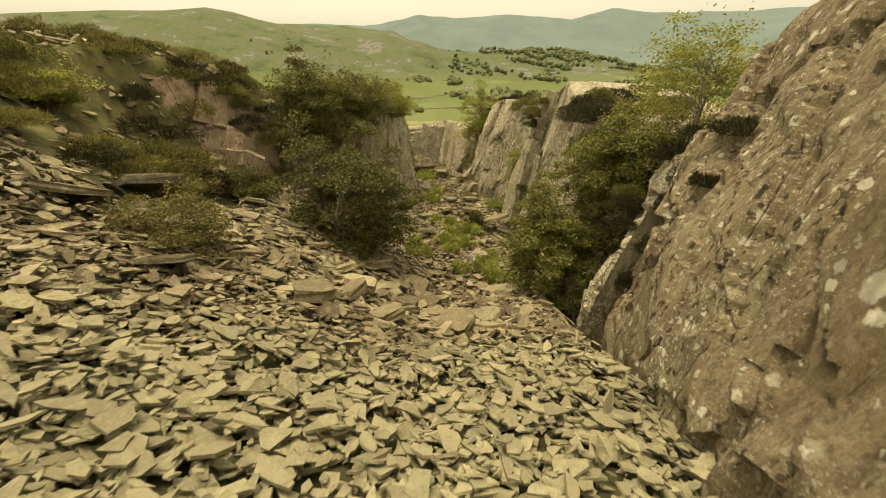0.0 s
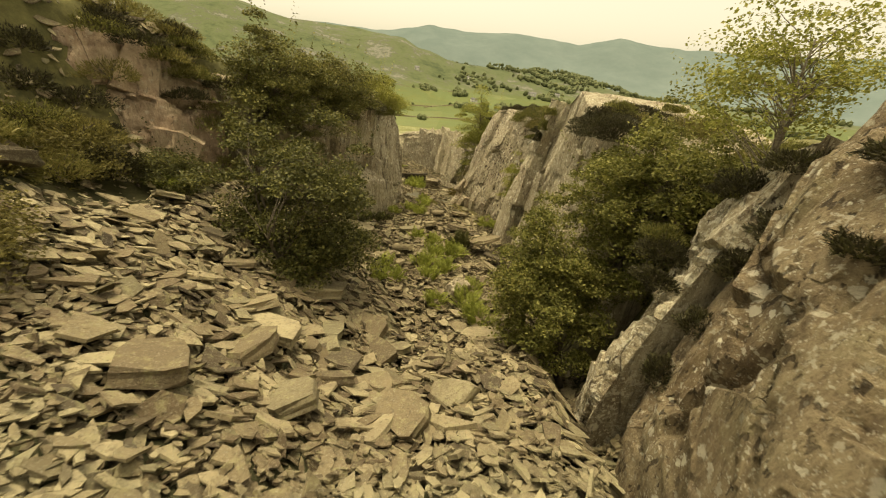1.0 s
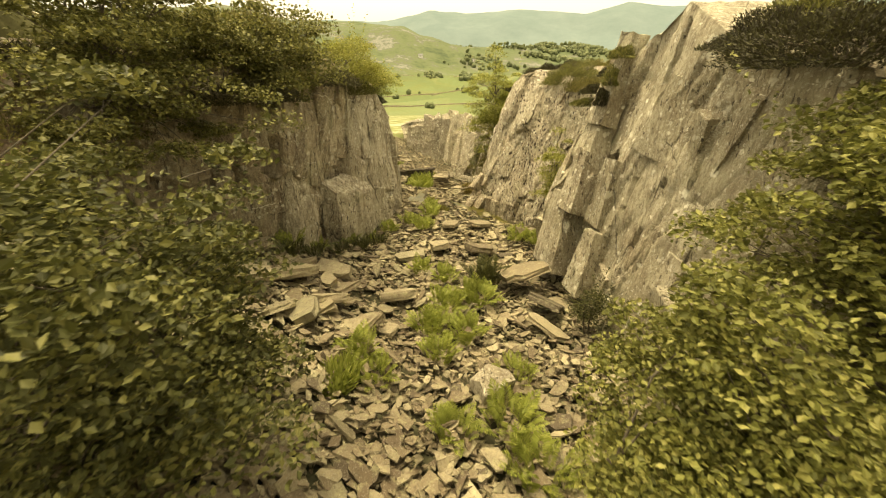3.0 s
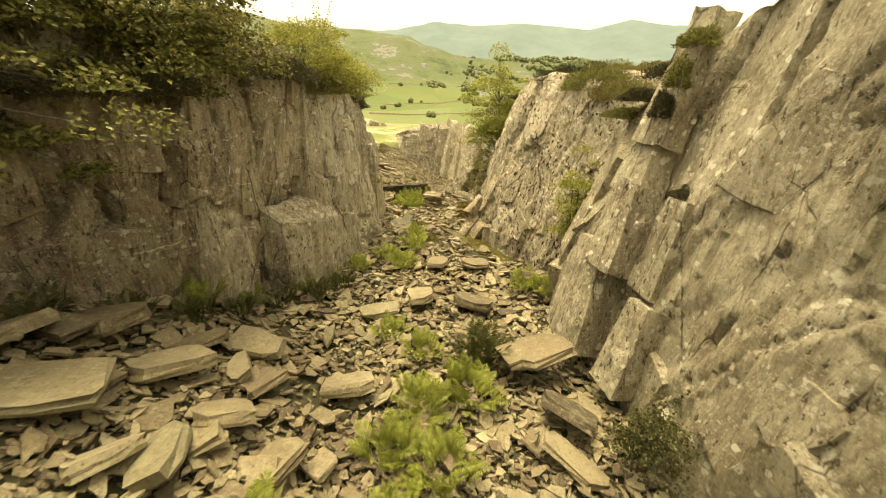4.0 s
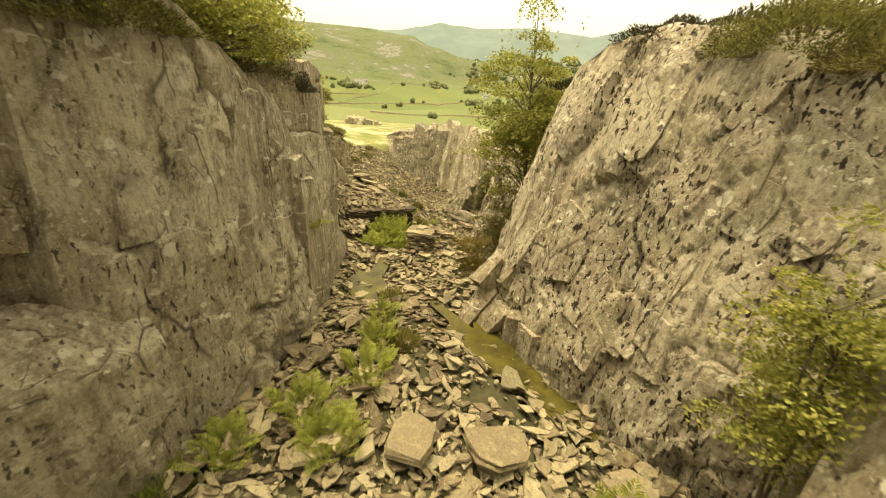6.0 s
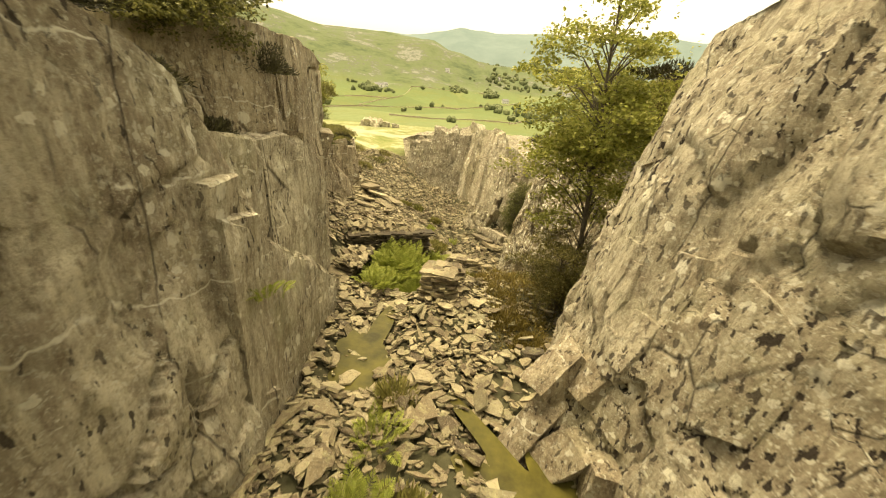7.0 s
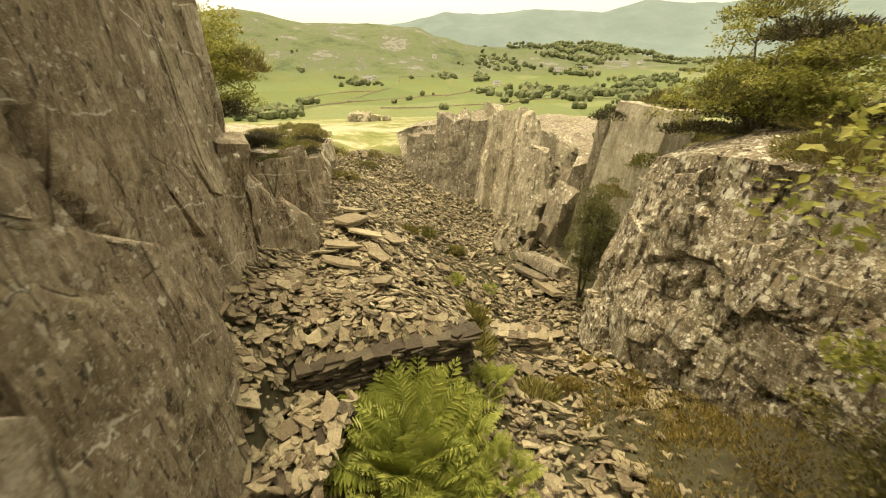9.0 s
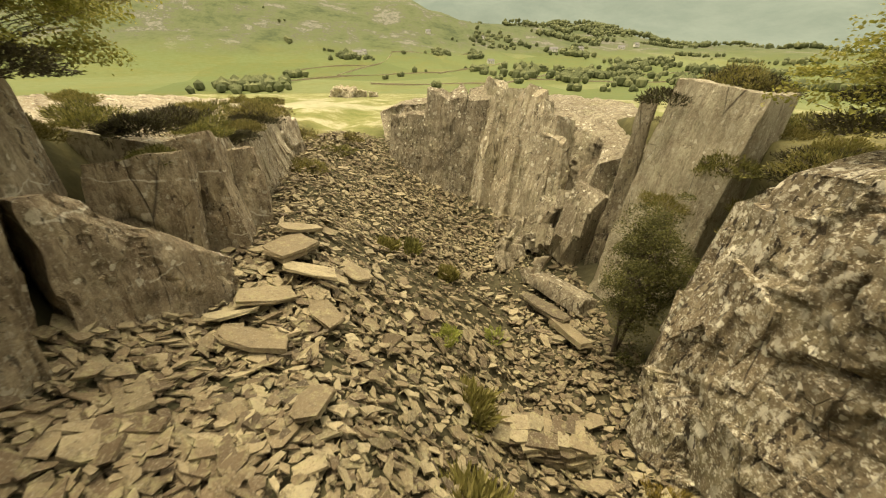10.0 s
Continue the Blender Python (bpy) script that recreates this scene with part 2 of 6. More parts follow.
def slate_material(name, whole, shade=1.0, bleach=0.0):
    g = Nodes(name)
    if whole:
        pick = g.add("ShaderNodeObjectInfo", "Random")
    else:
        pick = g.island
    c = g.ramp(pick, (0.0, (0.06, 0.048, 0.032)), (0.2, (0.15, 0.115, 0.07)), (0.4, (0.245, 0.2, 0.122)), (0.6, (0.34, 0.29, 0.18)), (0.8, (0.46, 0.405, 0.26)), (1.0, (0.2, 0.185, 0.112)))
    c = g.mix(g.ramp(g.noise(5, 5, 0.7), (0.45, 0), (0.7, 0.55)), c, (0.15, 0.12, 0.08))
    c = g.mix(g.ramp(g.noise(0.5, 4, 0.6), (0.46, 0), (0.62, 0.55)), c, (0.125, 0.092, 0.056))
    c = g.mix(g.ramp(g.noise(9, 4, 0.7), (0.52, 0), (0.66, 0.5)), c, (0.38, 0.37, 0.2))
    c = g.mix(g.ramp(g.noise(24, 5, 0.75), (0.36, 0.6), (0.48, 0)), c, (0.09, 0.07, 0.045))
    c = g.mix(g.ramp(g.noise(55, 3), (0.55, 0), (0.72, 0.5)), c, (0.45, 0.43, 0.33))
    # freshly tipped, paler slate at the head of the slope
    sep = g.t.nodes.new("ShaderNodeSeparateXYZ")
    g.t.links.new(g.pos, sep.inputs[0])
    edge = g.math("ADD", g.math("ADD", sep.outputs[1], g.math("MULTIPLY", g.noise(0.8, 4), 3.0)), g.math("MULTIPLY", sep.outputs[0], -0.35))
    c = g.mix(g.ramp(g.math("MULTIPLY", edge, 0.1), (0.44, 0.4), (0.58, 0)), c, (0.42, 0.41, 0.265))
    c = g.mix(1.0, c, (0.86, 0.85, 0.84), "MULTIPLY")
    if bleach:
        c = g.mix(bleach, c, (0.43, 0.385, 0.25))
    # shade below 1 sinks the colour toward near black
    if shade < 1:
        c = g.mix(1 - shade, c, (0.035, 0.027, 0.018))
    h = g.math("ADD", g.noise(14, 5, 0.7), g.math("MULTIPLY", g.noise(70, 3), 0.3))
    return g.done(c, 0.8, g.bump(h, 0.8, 0.035), 0.3)


SLATE = slate_material("slate_waste", False)
SLAB = slate_material("slate_slab", True)
SLAB_PALE = slate_material("pale_slate_slab", True, 1.0, 0.06)
# moss and stain, plus the shade of upright wall faces, put into the colour
SLAB_MOSSY_SHADED = slate_material("mossy_shaded_slate", True, 0.22)


def leaf_material(name, a, b, c, light=0.3):
    g = Nodes(name)
    col = g.ramp(g.island, (0.0, a), (0.55, b), (1.0, c))
    col = g.mix(g.ramp(g.noise(1.7, 3), (0.35, 0.45), (0.65, 0)), col, a)
    return g.done(col, 0.55, None, 0.25, light)


LEAF_OAK = leaf_material("oak_leaf", (0.06, 0.062, 0.018), (0.169, 0.169, 0.047), (0.312, 0.293, 0.101))
LEAF_BUSH = leaf_material("bush_leaf", (0.042, 0.046, 0.014), (0.112, 0.117, 0.034), (0.225, 0.213, 0.069))
LEAF_MID = leaf_material("scrub_leaf", (0.08, 0.085, 0.022), (0.206, 0.213, 0.056), (0.35, 0.331, 0.112), 0.35)
LEAF_DARK = leaf_material("dark_leaf", (0.04, 0.042, 0.014), (0.075, 0.078, 0.024), (0.13, 0.125, 0.04))
LEAF_LIGHT = leaf_material("light_leaf", (0.16, 0.175, 0.04), (0.34, 0.35, 0.09), (0.50, 0.47, 0.16), 0.5)
LEAF_YELLOW = leaf_material("yellow_green_leaf", (0.16, 0.17, 0.035), (0.30, 0.30, 0.075), (0.42, 0.39, 0.13), 0.5)
LEAF_BROWN = leaf_material("bronze_leaf", (0.09, 0.08, 0.025), (0.19, 0.168, 0.055), (0.31, 0.275, 0.105), 0.4)
FERN = leaf_material("fern_frond", (0.18, 0.21, 0.045), (0.31, 0.345, 0.085), (0.44, 0.45, 0.14), 0.45)
HEATHER = leaf_material("heather_sprig", (0.03, 0.026, 0.014), (0.055, 0.05, 0.022), (0.10, 0.10, 0.035), 0.15)
GRASS = leaf_material("moor_grass", (0.13, 0.125, 0.035), (0.22, 0.20, 0.065), (0.33, 0.29, 0.12), 0.3)
DRY_MOSS = leaf_material("brown_moss", (0.1, 0.075, 0.02), (0.19, 0.14, 0.035), (0.26, 0.205, 0.06), 0.1)

g = Nodes("bark")
BARK = g.done(g.ramp(g.noise(9, 5, 0.7, g.scaled(3, 3, 0.6)), (0.3, (0.055, 0.045, 0.032)), (0.7, (0.16, 0.135, 0.1))), 0.9, g.bump(g.noise(25, 4), 0.5, 0.01))
g = Nodes("birch_bark")
BIRCH = g.done(g.ramp(g.noise(11, 5, 0.7, g.scaled(0.6, 0.6, 4)), (0.35, (0.1, 0.08, 0.06)), (0.65, (0.3, 0.27, 0.21))), 0.8, g.bump(g.noise(25, 4), 0.3, 0.01))

g = Nodes("pool_water")
WATER = g.done(g.ramp(g.noise(3, 4), (0.35, (0.04, 0.035, 0.01)), (0.65, (0.1, 0.088, 0.022))), 0.3, g.bump(g.noise(9, 4), 0.2, 0.02), 0.2)

# soil in the quarry, turf on its rim, meadows and moor in the valley
g = Nodes("ground")
soil = g.ramp(g.noise(6, 6, 0.7), (0.3, (0.025, 0.02, 0.013)), (0.7, (0.075, 0.062, 0.038)))
sep = g.t.nodes.new("ShaderNodeSeparateXYZ")
g.t.links.new(g.pos, sep.inputs[0])
px, py, pz = sep.outputs
turf = g.ramp(g.noise(0.5, 6, 0.7), (0.34, (0.13, 0.15, 0.045)), (0.5, (0.21, 0.215, 0.085)), (0.62, (0.40, 0.38, 0.25)), (0.7, (0.22, 0.21, 0.09)))
heath = g.ramp(g.noise(2.2, 8, 0.75), (0.35, (0.055, 0.047, 0.024)), (0.5, (0.14, 0.118, 0.05)), (0.65, (0.23, 0.2, 0.085)))
near_far = g.ramp(g.math("MULTIPLY", g.math("ADD", py, g.math("MULTIPLY", g.noise(0.4, 3), 6.0)), 0.01), (0.44, 0), (0.48, 1))
aside = g.ramp(g.math("MULTIPLY", g.math("ABSOLUTE", g.math("SUBTRACT", px, -0.8)), 0.1), (0.4, 0), (0.55, 1))
c = g.mix(aside, soil, heath)
c = g.mix(near_far, c, turf)
# worn pale track over the grassy lip
track = g.math("ABSOLUTE", g.math("SUBTRACT", g.math("ADD", py, g.math("MULTIPLY", g.noise(0.25, 4), 5.0)), g.math("ADD", 62.0, g.math("MULTIPLY", px, 0.95))))
c = g.mix(g.math("MULTIPLY", g.ramp(g.math("MULTIPLY", track, 0.1), (0.1, 0.8), (0.24, 0)), g.ramp(g.noise(1.5, 5, 0.7), (0.3, 0.5), (0.55, 1))), c, (0.42, 0.40, 0.28))
plot = g.cells(0.0085, "F1", 1, g.scaled(1.0, 0.62, 0))
tone = g.add("ShaderNodeSeparateColor", 0, Color=plot)
# meadow and moor hues carry a little painted haze, greyed and cooled
meadow = g.ramp(tone, (0.0, (0.094, 0.127, 0.054)), (0.4, (0.13, 0.165, 0.074)), (0.7, (0.113, 0.148, 0.062)), (1.0, (0.18, 0.207, 0.104)))
meadow = g.mix(g.ramp(g.noise(0.02, 6, 0.7), (0.45, 0), (0.7, 0.6)), meadow, (0.16, 0.15, 0.05))
meadow = g.mix(g.ramp(g.noise(0.15, 5, 0.7), (0.4, 0.35), (0.65, 0)), meadow, (0.09, 0.11, 0.025))
c = g.mix(g.ramp(g.math("MULTIPLY", py, 0.001), (0.085, 0), (0.16, 1)), c, meadow)
moor = g.ramp(g.noise(0.014, 10, 0.8), (0.34, (0.045, 0.062, 0.034)), (0.44, (0.085, 0.108, 0.052)), (0.52, (0.112, 0.132, 0.068)), (0.56, (0.09, 0.095, 0.07)), (0.6, (0.2, 0.2, 0.165)), (0.66, (0.11, 0.115, 0.09)))
c = g.mix(g.ramp(g.math("MULTIPLY", g.math("ADD", pz, g.math("MULTIPLY", g.noise(0.012, 5), 40.0)), 0.01), (0.12, 0), (0.4, 1)), c, moor)
GROUND = g.done(c, 0.95, g.bump(g.noise(7, 6, 0.7), 0.6, 0.05), 0.1)

# distance haze is put into the blue-grey colour and a faint glow
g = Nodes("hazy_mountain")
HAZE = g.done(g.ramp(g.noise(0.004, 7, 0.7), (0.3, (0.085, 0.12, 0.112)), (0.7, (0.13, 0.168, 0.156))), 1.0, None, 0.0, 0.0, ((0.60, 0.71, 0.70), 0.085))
# crown greens are paled and greyed, haze put into their colour
g = Nodes("wood_canopy")
WOOD = g.done(g.ramp(g.island, (0.0, (0.075, 0.09, 0.045)), (0.6, (0.115, 0.132, 0.065)), (1.0, (0.165, 0.18, 0.09))), 0.9, None, 0.1)
g = Nodes("white_render")
WHITE = g.done(g.ramp(g.noise(0.7, 3), (0.3, (0.62, 0.6, 0.55)), (0.7, (0.78, 0.76, 0.7))), 0.8)
g = Nodes("slate_roof")
ROOF = g.done(g.ramp(g.noise(2, 3), (0.3, (0.14, 0.14, 0.14)), (0.7, (0.22, 0.22, 0.21))), 0.7)
g = Nodes("window_glass")
GLASS = g.done((0.03, 0.035, 0.04), 0.1)

# ---- noise on arrays ----
def hash3(i, j, k, s):
    n = (i * 374761393 + j * 668265263 + k * 1274126177 + s * 974711) & 0xFFFFFFFF
    n = ((n ^ (n >> 13)) * 1274126177) & 0xFFFFFFFF
    return (n ^ (n >> 16)) / 4294967295.0


def vnoise(p, s=0):
    q = np.floor(p).astype(np.int64)
    f = p - q
    f = f * f * (3 - 2 * f)
    out = 0.0
    for a in (0, 1):
        for b in (0, 1):
            for c in (0, 1):
                w = (f[:, 0] if a else 1 - f[:, 0]) * (f[:, 1] if b else 1 - f[:, 1]) * (f[:, 2] if c else 1 - f[:, 2])
                out = out + w * hash3(q[:, 0] + a, q[:, 1] + b, q[:, 2] + c, s)
    return out * 2 - 1


def fbm(p, octaves=4, s=0):
    out, amp = 0.0, 1.0
    for o in range(octaves):
        out = out + amp * vnoise(p * 2.0 ** o + 17.3 * o, s + o)
        amp *= 0.5
    return out


def worley(p, s=0):
    """Nearest and second distance, the nearest cell's centre and three random numbers of it."""
    q = np.floor(p).astype(np.int64)
    f1, f2 = np.full(len(p), 9.0), np.full(len(p), 9.0)
    mid, cell = np.zeros((len(p), 3)), np.zeros((len(p), 3), np.int64)
    for a in (-1, 0, 1):
        for b in (-1, 0, 1):
            for c in (-1, 0, 1):
                n = q + np.array([a, b, c])
                at = n + np.stack([hash3(n[:, 0], n[:, 1], n[:, 2], s + k) for k in range(3)], -1)
                d = np.linalg.norm(p - at, axis=1)
                closer = d < f1
                f2 = np.where(closer, f1, np.minimum(f2, d))
                mid[closer], cell[closer] = at[closer], n[closer]
                f1 = np.where(closer, d, f1)
    pick = np.stack([hash3(cell[:, 0], cell[:, 1], cell[:, 2], s + 3 + k) for k in range(4)], -1)
    return f1, f2, mid, pick


def smooth(a, b, x):
    t = np.clip((x - a) / (b - a), 0, 1)
    return t * t * (3 - 2 * t)


# ---- objects ----
def mesh_of(name, verts, faces, material, soft=False):
    """A mesh from arrays; faces is a list of faces, an array of equal faces, or a list of such arrays."""
    verts = np.ascontiguousarray(verts, np.float32).reshape(-1, 3)
    if isinstance(faces, np.ndarray):
        faces = [faces]
    if isinstance(faces[0], np.ndarray) and faces[0].ndim == 2:
        loops = np.concatenate([f.ravel() for f in faces]).astype(np.int32)
        count = np.concatenate([np.full(len(f), f.shape[1]) for f in faces])
    else:
        loops = np.fromiter((i for f in faces for i in f), np.int32)
        count = np.fromiter((len(f) for f in faces), np.int32)
    me = bpy.data.meshes.new(name)
    me.vertices.add(len(verts))
    me.vertices.foreach_set("co", verts.ravel())
    me.loops.add(len(loops))
    me.loops.foreach_set("vertex_index", loops)
    me.polygons.add(len(count))
    me.polygons.foreach_set("loop_start", np.concatenate([[0], np.cumsum(count)[:-1]]).astype(np.int32))
    me.polygons.foreach_set("loop_total", count.astype(np.int32))
    me.materials.append(material)
    me.polygons.foreach_set("use_smooth", np.full(len(count), bool(soft)))
    me.update(calc_edges=True)
    if soft and soft is not True:
        me.set_sharp_from_angle(angle=radians(soft))
    return me


def part(name, data, parent, label="", m=None):
    ob = new(name, data)
    ob.parent = parent
    if m is not None:
        ob.matrix_basis = m
    if label:
        ob["label"] = label
    return ob


def base_of(name, x, y, z):
    ob = new(name)
    ob.empty_display_size = 0.2
    ob.matrix_basis = pose(x, y, z)
    return ob


def tube(points, radii, sides=6):
    """Vertices and faces of a tapered tube through the points."""
    pts = np.asarray(points, float)
    vs, fs = [], []
    for i, p in enumerate(pts):
        d = Vector(pts[min(i + 1, len(pts) - 1)] - pts[max(i - 1, 0)])
        q = d.to_track_quat("Z", "Y")
        for k in range(sides):
            a = 2 * math.pi * k / sides
            vs.append(np.array(q @ Vector((math.cos(a) * radii[i], math.sin(a) * radii[i], 0))) + p)
    for i in range(len(pts) - 1):
        for k in range(sides):
            a, b = i * sides + k, i * sides + (k + 1) % sides
            fs.append((a, b, b + sides, a + sides))
    fs.append(tuple(range((len(pts) - 1) * sides, len(pts) * sides)))
    return vs, fs


def joined(pieces):
    vs, fs = [], []
    for v, f in pieces:
        n = len(vs)
        vs.extend(v)
        fs.extend([tuple(i + n for i in face) for face in f])
    return vs, fs


# ---- the ground: the quarry's cutting, its rims, the valley and its hills, one sheet ----
STA = [-8, 0, 3, 5, 7, 9, 11, 13, 15, 17, 19, 21, 23, 25, 27, 29, 31, 34, 38, 41, 45]
FLOOR_Z = [5.5, 4, 3.1, 2.3, 1.45, 0.6, 0.5, 0.45, 0.45, 0.5, 0.55, 0.35, 0.05, -0.1, -0.9, -1.6, -1.9, -2, -1.95, -1.5, -0.3]
LEFT_X = [-0.3, -0.3, -0.3, -0.3, -0.2, 0.2, -0.1, -0.4, -1, -1.6, -1.4, -1.4, -1.3, -0.5, 0.2, 0.2, 0.3, -0.3, -1, -1.8, -2.5]
MID_X = [-3.5, -3.5, -3.5, -3.8, -4, -4.5, -4.3, -3.7, -3.1, -2.1, -1.7, -1.7, -2.1, -2.2, -1.3, -2.3, -3, -4.6, -5.2, -5.5, -6]
MID_Z = [5.9, 5, 4.4, 4.05, 3.35, 3.2, 2.9, 2, 0.95, 0.3, 0.25, 0.2, 0.25, 0.4, 0.42, 0.2, 0.3, 0, -0.1, -0.2, -0.4]
RIM_X = [-8, -8, -8, -8, -7.8, -7.2, -6.6, -5.6, -4.6, -3.6, -3.4, -3.4, -3.9, -4.8, -5.2, -5.6, -6.0, -6.8, -7.4, -7.8, -8]
RIM_Z = [7.0, 6.9, 6.8, 6.7, 6.6, 6.55, 6.3, 5.6, 4.9, 4.6, 4.3, 4.3, 4.0, 3.8, 3.1, 2.3, 1.9, 1.5, 1.0, 0.5, -0.2]
RIGHT_X = [1.4, 1.9, 2.3, 2.4, 2.7, 3.2, 3.4, 3.1, 2.8, 3.2, 2.2, 1.4, 1.6, 1.9, 1.7, 1.6, 1.9, 1.7, 1.6, 2.5, 3]
BRINK_X = [4.5, 4.5, 4.8, 5.0, 5.6, 5.6, 5.2, 5.0, 4.9, 5.2, 4.9, 4.6, 4.8, 4.3, 4.0, 3.8, 4.2, 4.4, 4.0, 4.0, 4.5]
BRINK_Z = [7.5, 7.2, 6.6, 5.6, 5.0, 4.9, 5.0, 5.2, 4.8, 4.3, 4.6, 4.6, 3.8, 2.6, 2.1, 2.0, 1.7, 1.8, 1.3, 0.8, 0.1]
# shallow pools: centre, half axes, turn, depth
POOLS = [(-1.0, 21.9, 0.5, 1.2, 8, 0.22), (1.62, 19.5, 0.5, 1.7, 38, 0.24), (-1.5, 25.0, 0.5, 0.8, 0, 0.15)]


def cutting(x, y):
    v = [np.interp(y, STA, a) for a in (FLOOR_Z, LEFT_X, MID_X, MID_Z, RIM_X, RIM_Z, RIGHT_X, BRINK_X, BRINK_Z)]
    fz, lx, mx, mz, ix, iz, rx, bx, bz = v
    z = fz + (mz - fz) * np.clip((lx - x) / (lx - mx), 0, 1)
    up = np.clip((mx - x) / (mx - ix), 0, 1)
    z = z + (iz - mz) * up ** np.interp(y, [6.5, 8.5], [1.2, 2.6])
    z = z + (bz - fz) * np.clip((x - rx) / (bx - rx), 0, 1) ** 2.5
    # an old tip heaped on the bank
    z = z + 0.75 * np.exp(-((x + 10.5) / 4.0) ** 2 - ((y - 13.5) / 3.6) ** 2) * smooth(-5.4, -7.5, x)
    # a gutter along the foot of the first cliff
    z = z - np.exp(-((x - rx - 0.15) / 0.42) ** 2) * np.interp(y, [1.5, 3, 6, 7.5, 9.5, 11], [0, 0.55, 0.7, 0.9, 0.6, 0])
    # the pit in front of the retaining wall
    z = z - 0.62 * smooth(-2.75, -2.45, x) * smooth(-0.3, -0.8, x) * smooth(23.9, 24.8, y) * smooth(26.55, 26.35, y - 0.4 * (x + 1.65))
    for cx, cy, a, b, turn, deep in POOLS:
        c, s = math.cos(radians(turn)), math.sin(radians(turn))
        u, w = (x - cx) * c + (y - cy) * s, -(x - cx) * s + (y - cy) * c
        z = z - deep * (1 - smooth(0.5, 1.3, np.hypot(u / a, w / b)))
    return z


HILL_AZ = [-75, -60, -45, -40, -34, -27.5, -20.6, -13.8, -6.4, -2, 3, 6, 12]
HILL_EL = [5.0, 4.6, 4.9, 5.1, 6.2, 7.1, 6.2, 5.7, 5.2, 3.9, 2.6, 1.5, 0.3]
PEAK_AZ = [-80, -45, -14, -10, -6.6, -3, 1.4, 7, 12, 16, 20.6, 25, 29.5, 34, 41, 55, 80]
PEAK_EL = [4.2, 4.7, 6.0, 5.9, 6.5, 7.2, 6.9, 7.2, 6.9, 6.3, 7.5, 6.8, 6.6, 6.4, 6.2, 6.7, 6.0]


def valley(x, y):
    r, az = np.hypot(x, y) + 1e-6, np.degrees(np.arctan2(x, y))
    p = np.stack([x, y, np.zeros_like(x)], -1).reshape(-1, 3)
    rough = fbm(p / 160.0, 5, 5).reshape(x.shape)
    z = -0.9 - 27 * smooth(48, 300, r) + 40 * smooth(700, 2600, r)
    crest = 1300 * np.tan(np.radians(np.interp(az, HILL_AZ, HILL_EL))) + 6
    z = z + (crest + 20) * smooth(560, 1300, r) ** 1.25 * (1 - 0.6 * smooth(1350, 2300, r))
    z = z + 62 * np.exp(-((az - 14) / 9) ** 2 - ((r - 1500) / 420) ** 2)
    z = z + rough * (2.5 * smooth(90, 400, r) + 13 * smooth(600, 1300, r))
    return np.where(y < -60, np.minimum(z, 30), z)


def ground_height(x, y):
    x, y = np.asarray(x, float), np.asarray(y, float)
    cx, cy = np.clip(x, -16, 14), np.clip(y, -8, 45)
    d = np.hypot(x - cx, y - cy)
    p = np.stack([x, y, np.zeros_like(x)], -1).reshape(-1, 3)
    bumps = fbm(p * 0.9, 4, 11).reshape(x.shape)
    w = smooth(0, 30, d)
    z = cutting(cx, cy) + 0.09 * bumps + 0.5 * smooth(6, 12, np.abs(x)) * fbm(p * 0.23, 3, 23).reshape(x.shape)
    return z * (1 - w) + valley(x, y) * w


def graded(lo, hi, step, reach, grow=1.13):
    mid = list(np.arange(lo, hi + step / 2, step))
    out, s = [], step
    e = hi
    while e < reach:
        s = min(s * grow, 140)
        e += s
        out.append(e - hi)
    return np.array([lo - o for o in reversed(out)] + mid + [hi + o for o in out])


gx, gy = graded(-8.5, 6.5, 0.13, 4300), graded(-1.0, 46.0, 0.13, 4300)
GX, GY = np.meshgrid(gx, gy)
GZ = ground_height(GX, GY)
nx, ny = len(gx), len(gy)
idx = np.arange(nx * ny).reshape(ny, nx)
quads = np.stack([idx[:-1, :-1], idx[:-1, 1:], idx[1:, 1:], idx[1:, :-1]], -1).reshape(-1, 4)
me = mesh_of("ground", np.stack([GX, GY, GZ], -1).reshape(-1, 3), quads, GROUND, True)
tagged(new("ground", me), "quarry floor of dark soil opening onto green valley meadows", "ground", kind="structure")

# far mountains
az = np.linspace(-80, 80, 241)
rad = np.linspace(2700, 4400, 18)
AZ, RR = np.meshgrid(az, rad)
p = np.stack([AZ * 0.13, RR / 420, AZ * 0], -1).reshape(-1, 3)
crest = np.tan(np.radians(np.interp(AZ, PEAK_AZ, PEAK_EL))) * 4000 + 5
H = crest * smooth(2500, 4000, RR) ** 1.1 * (1 - 0.3 * smooth(4000, 4400, RR)) - 30 * (1 - smooth(2600, 3000, RR))
H = H + fbm(p, 5, 3).reshape(AZ.shape) * 38 * smooth(2700, 3400, RR) * (1 - smooth(3600, 4000, RR))
H = H + fbm(np.stack([AZ * 0.6, AZ * 0, AZ * 0], -1).reshape(-1, 3), 4, 9).reshape(AZ.shape) * 7 * smooth(3500, 4000, RR)
A = np.radians(AZ)
idx = np.arange(AZ.size).reshape(AZ.shape)
quads = np.stack([idx[:-1, :-1], idx[:-1, 1:], idx[1:, 1:], idx[1:, :-1]], -1).reshape(-1, 4)
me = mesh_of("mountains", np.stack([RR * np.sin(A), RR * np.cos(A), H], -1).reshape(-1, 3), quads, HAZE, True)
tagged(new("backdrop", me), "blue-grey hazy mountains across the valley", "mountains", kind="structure")


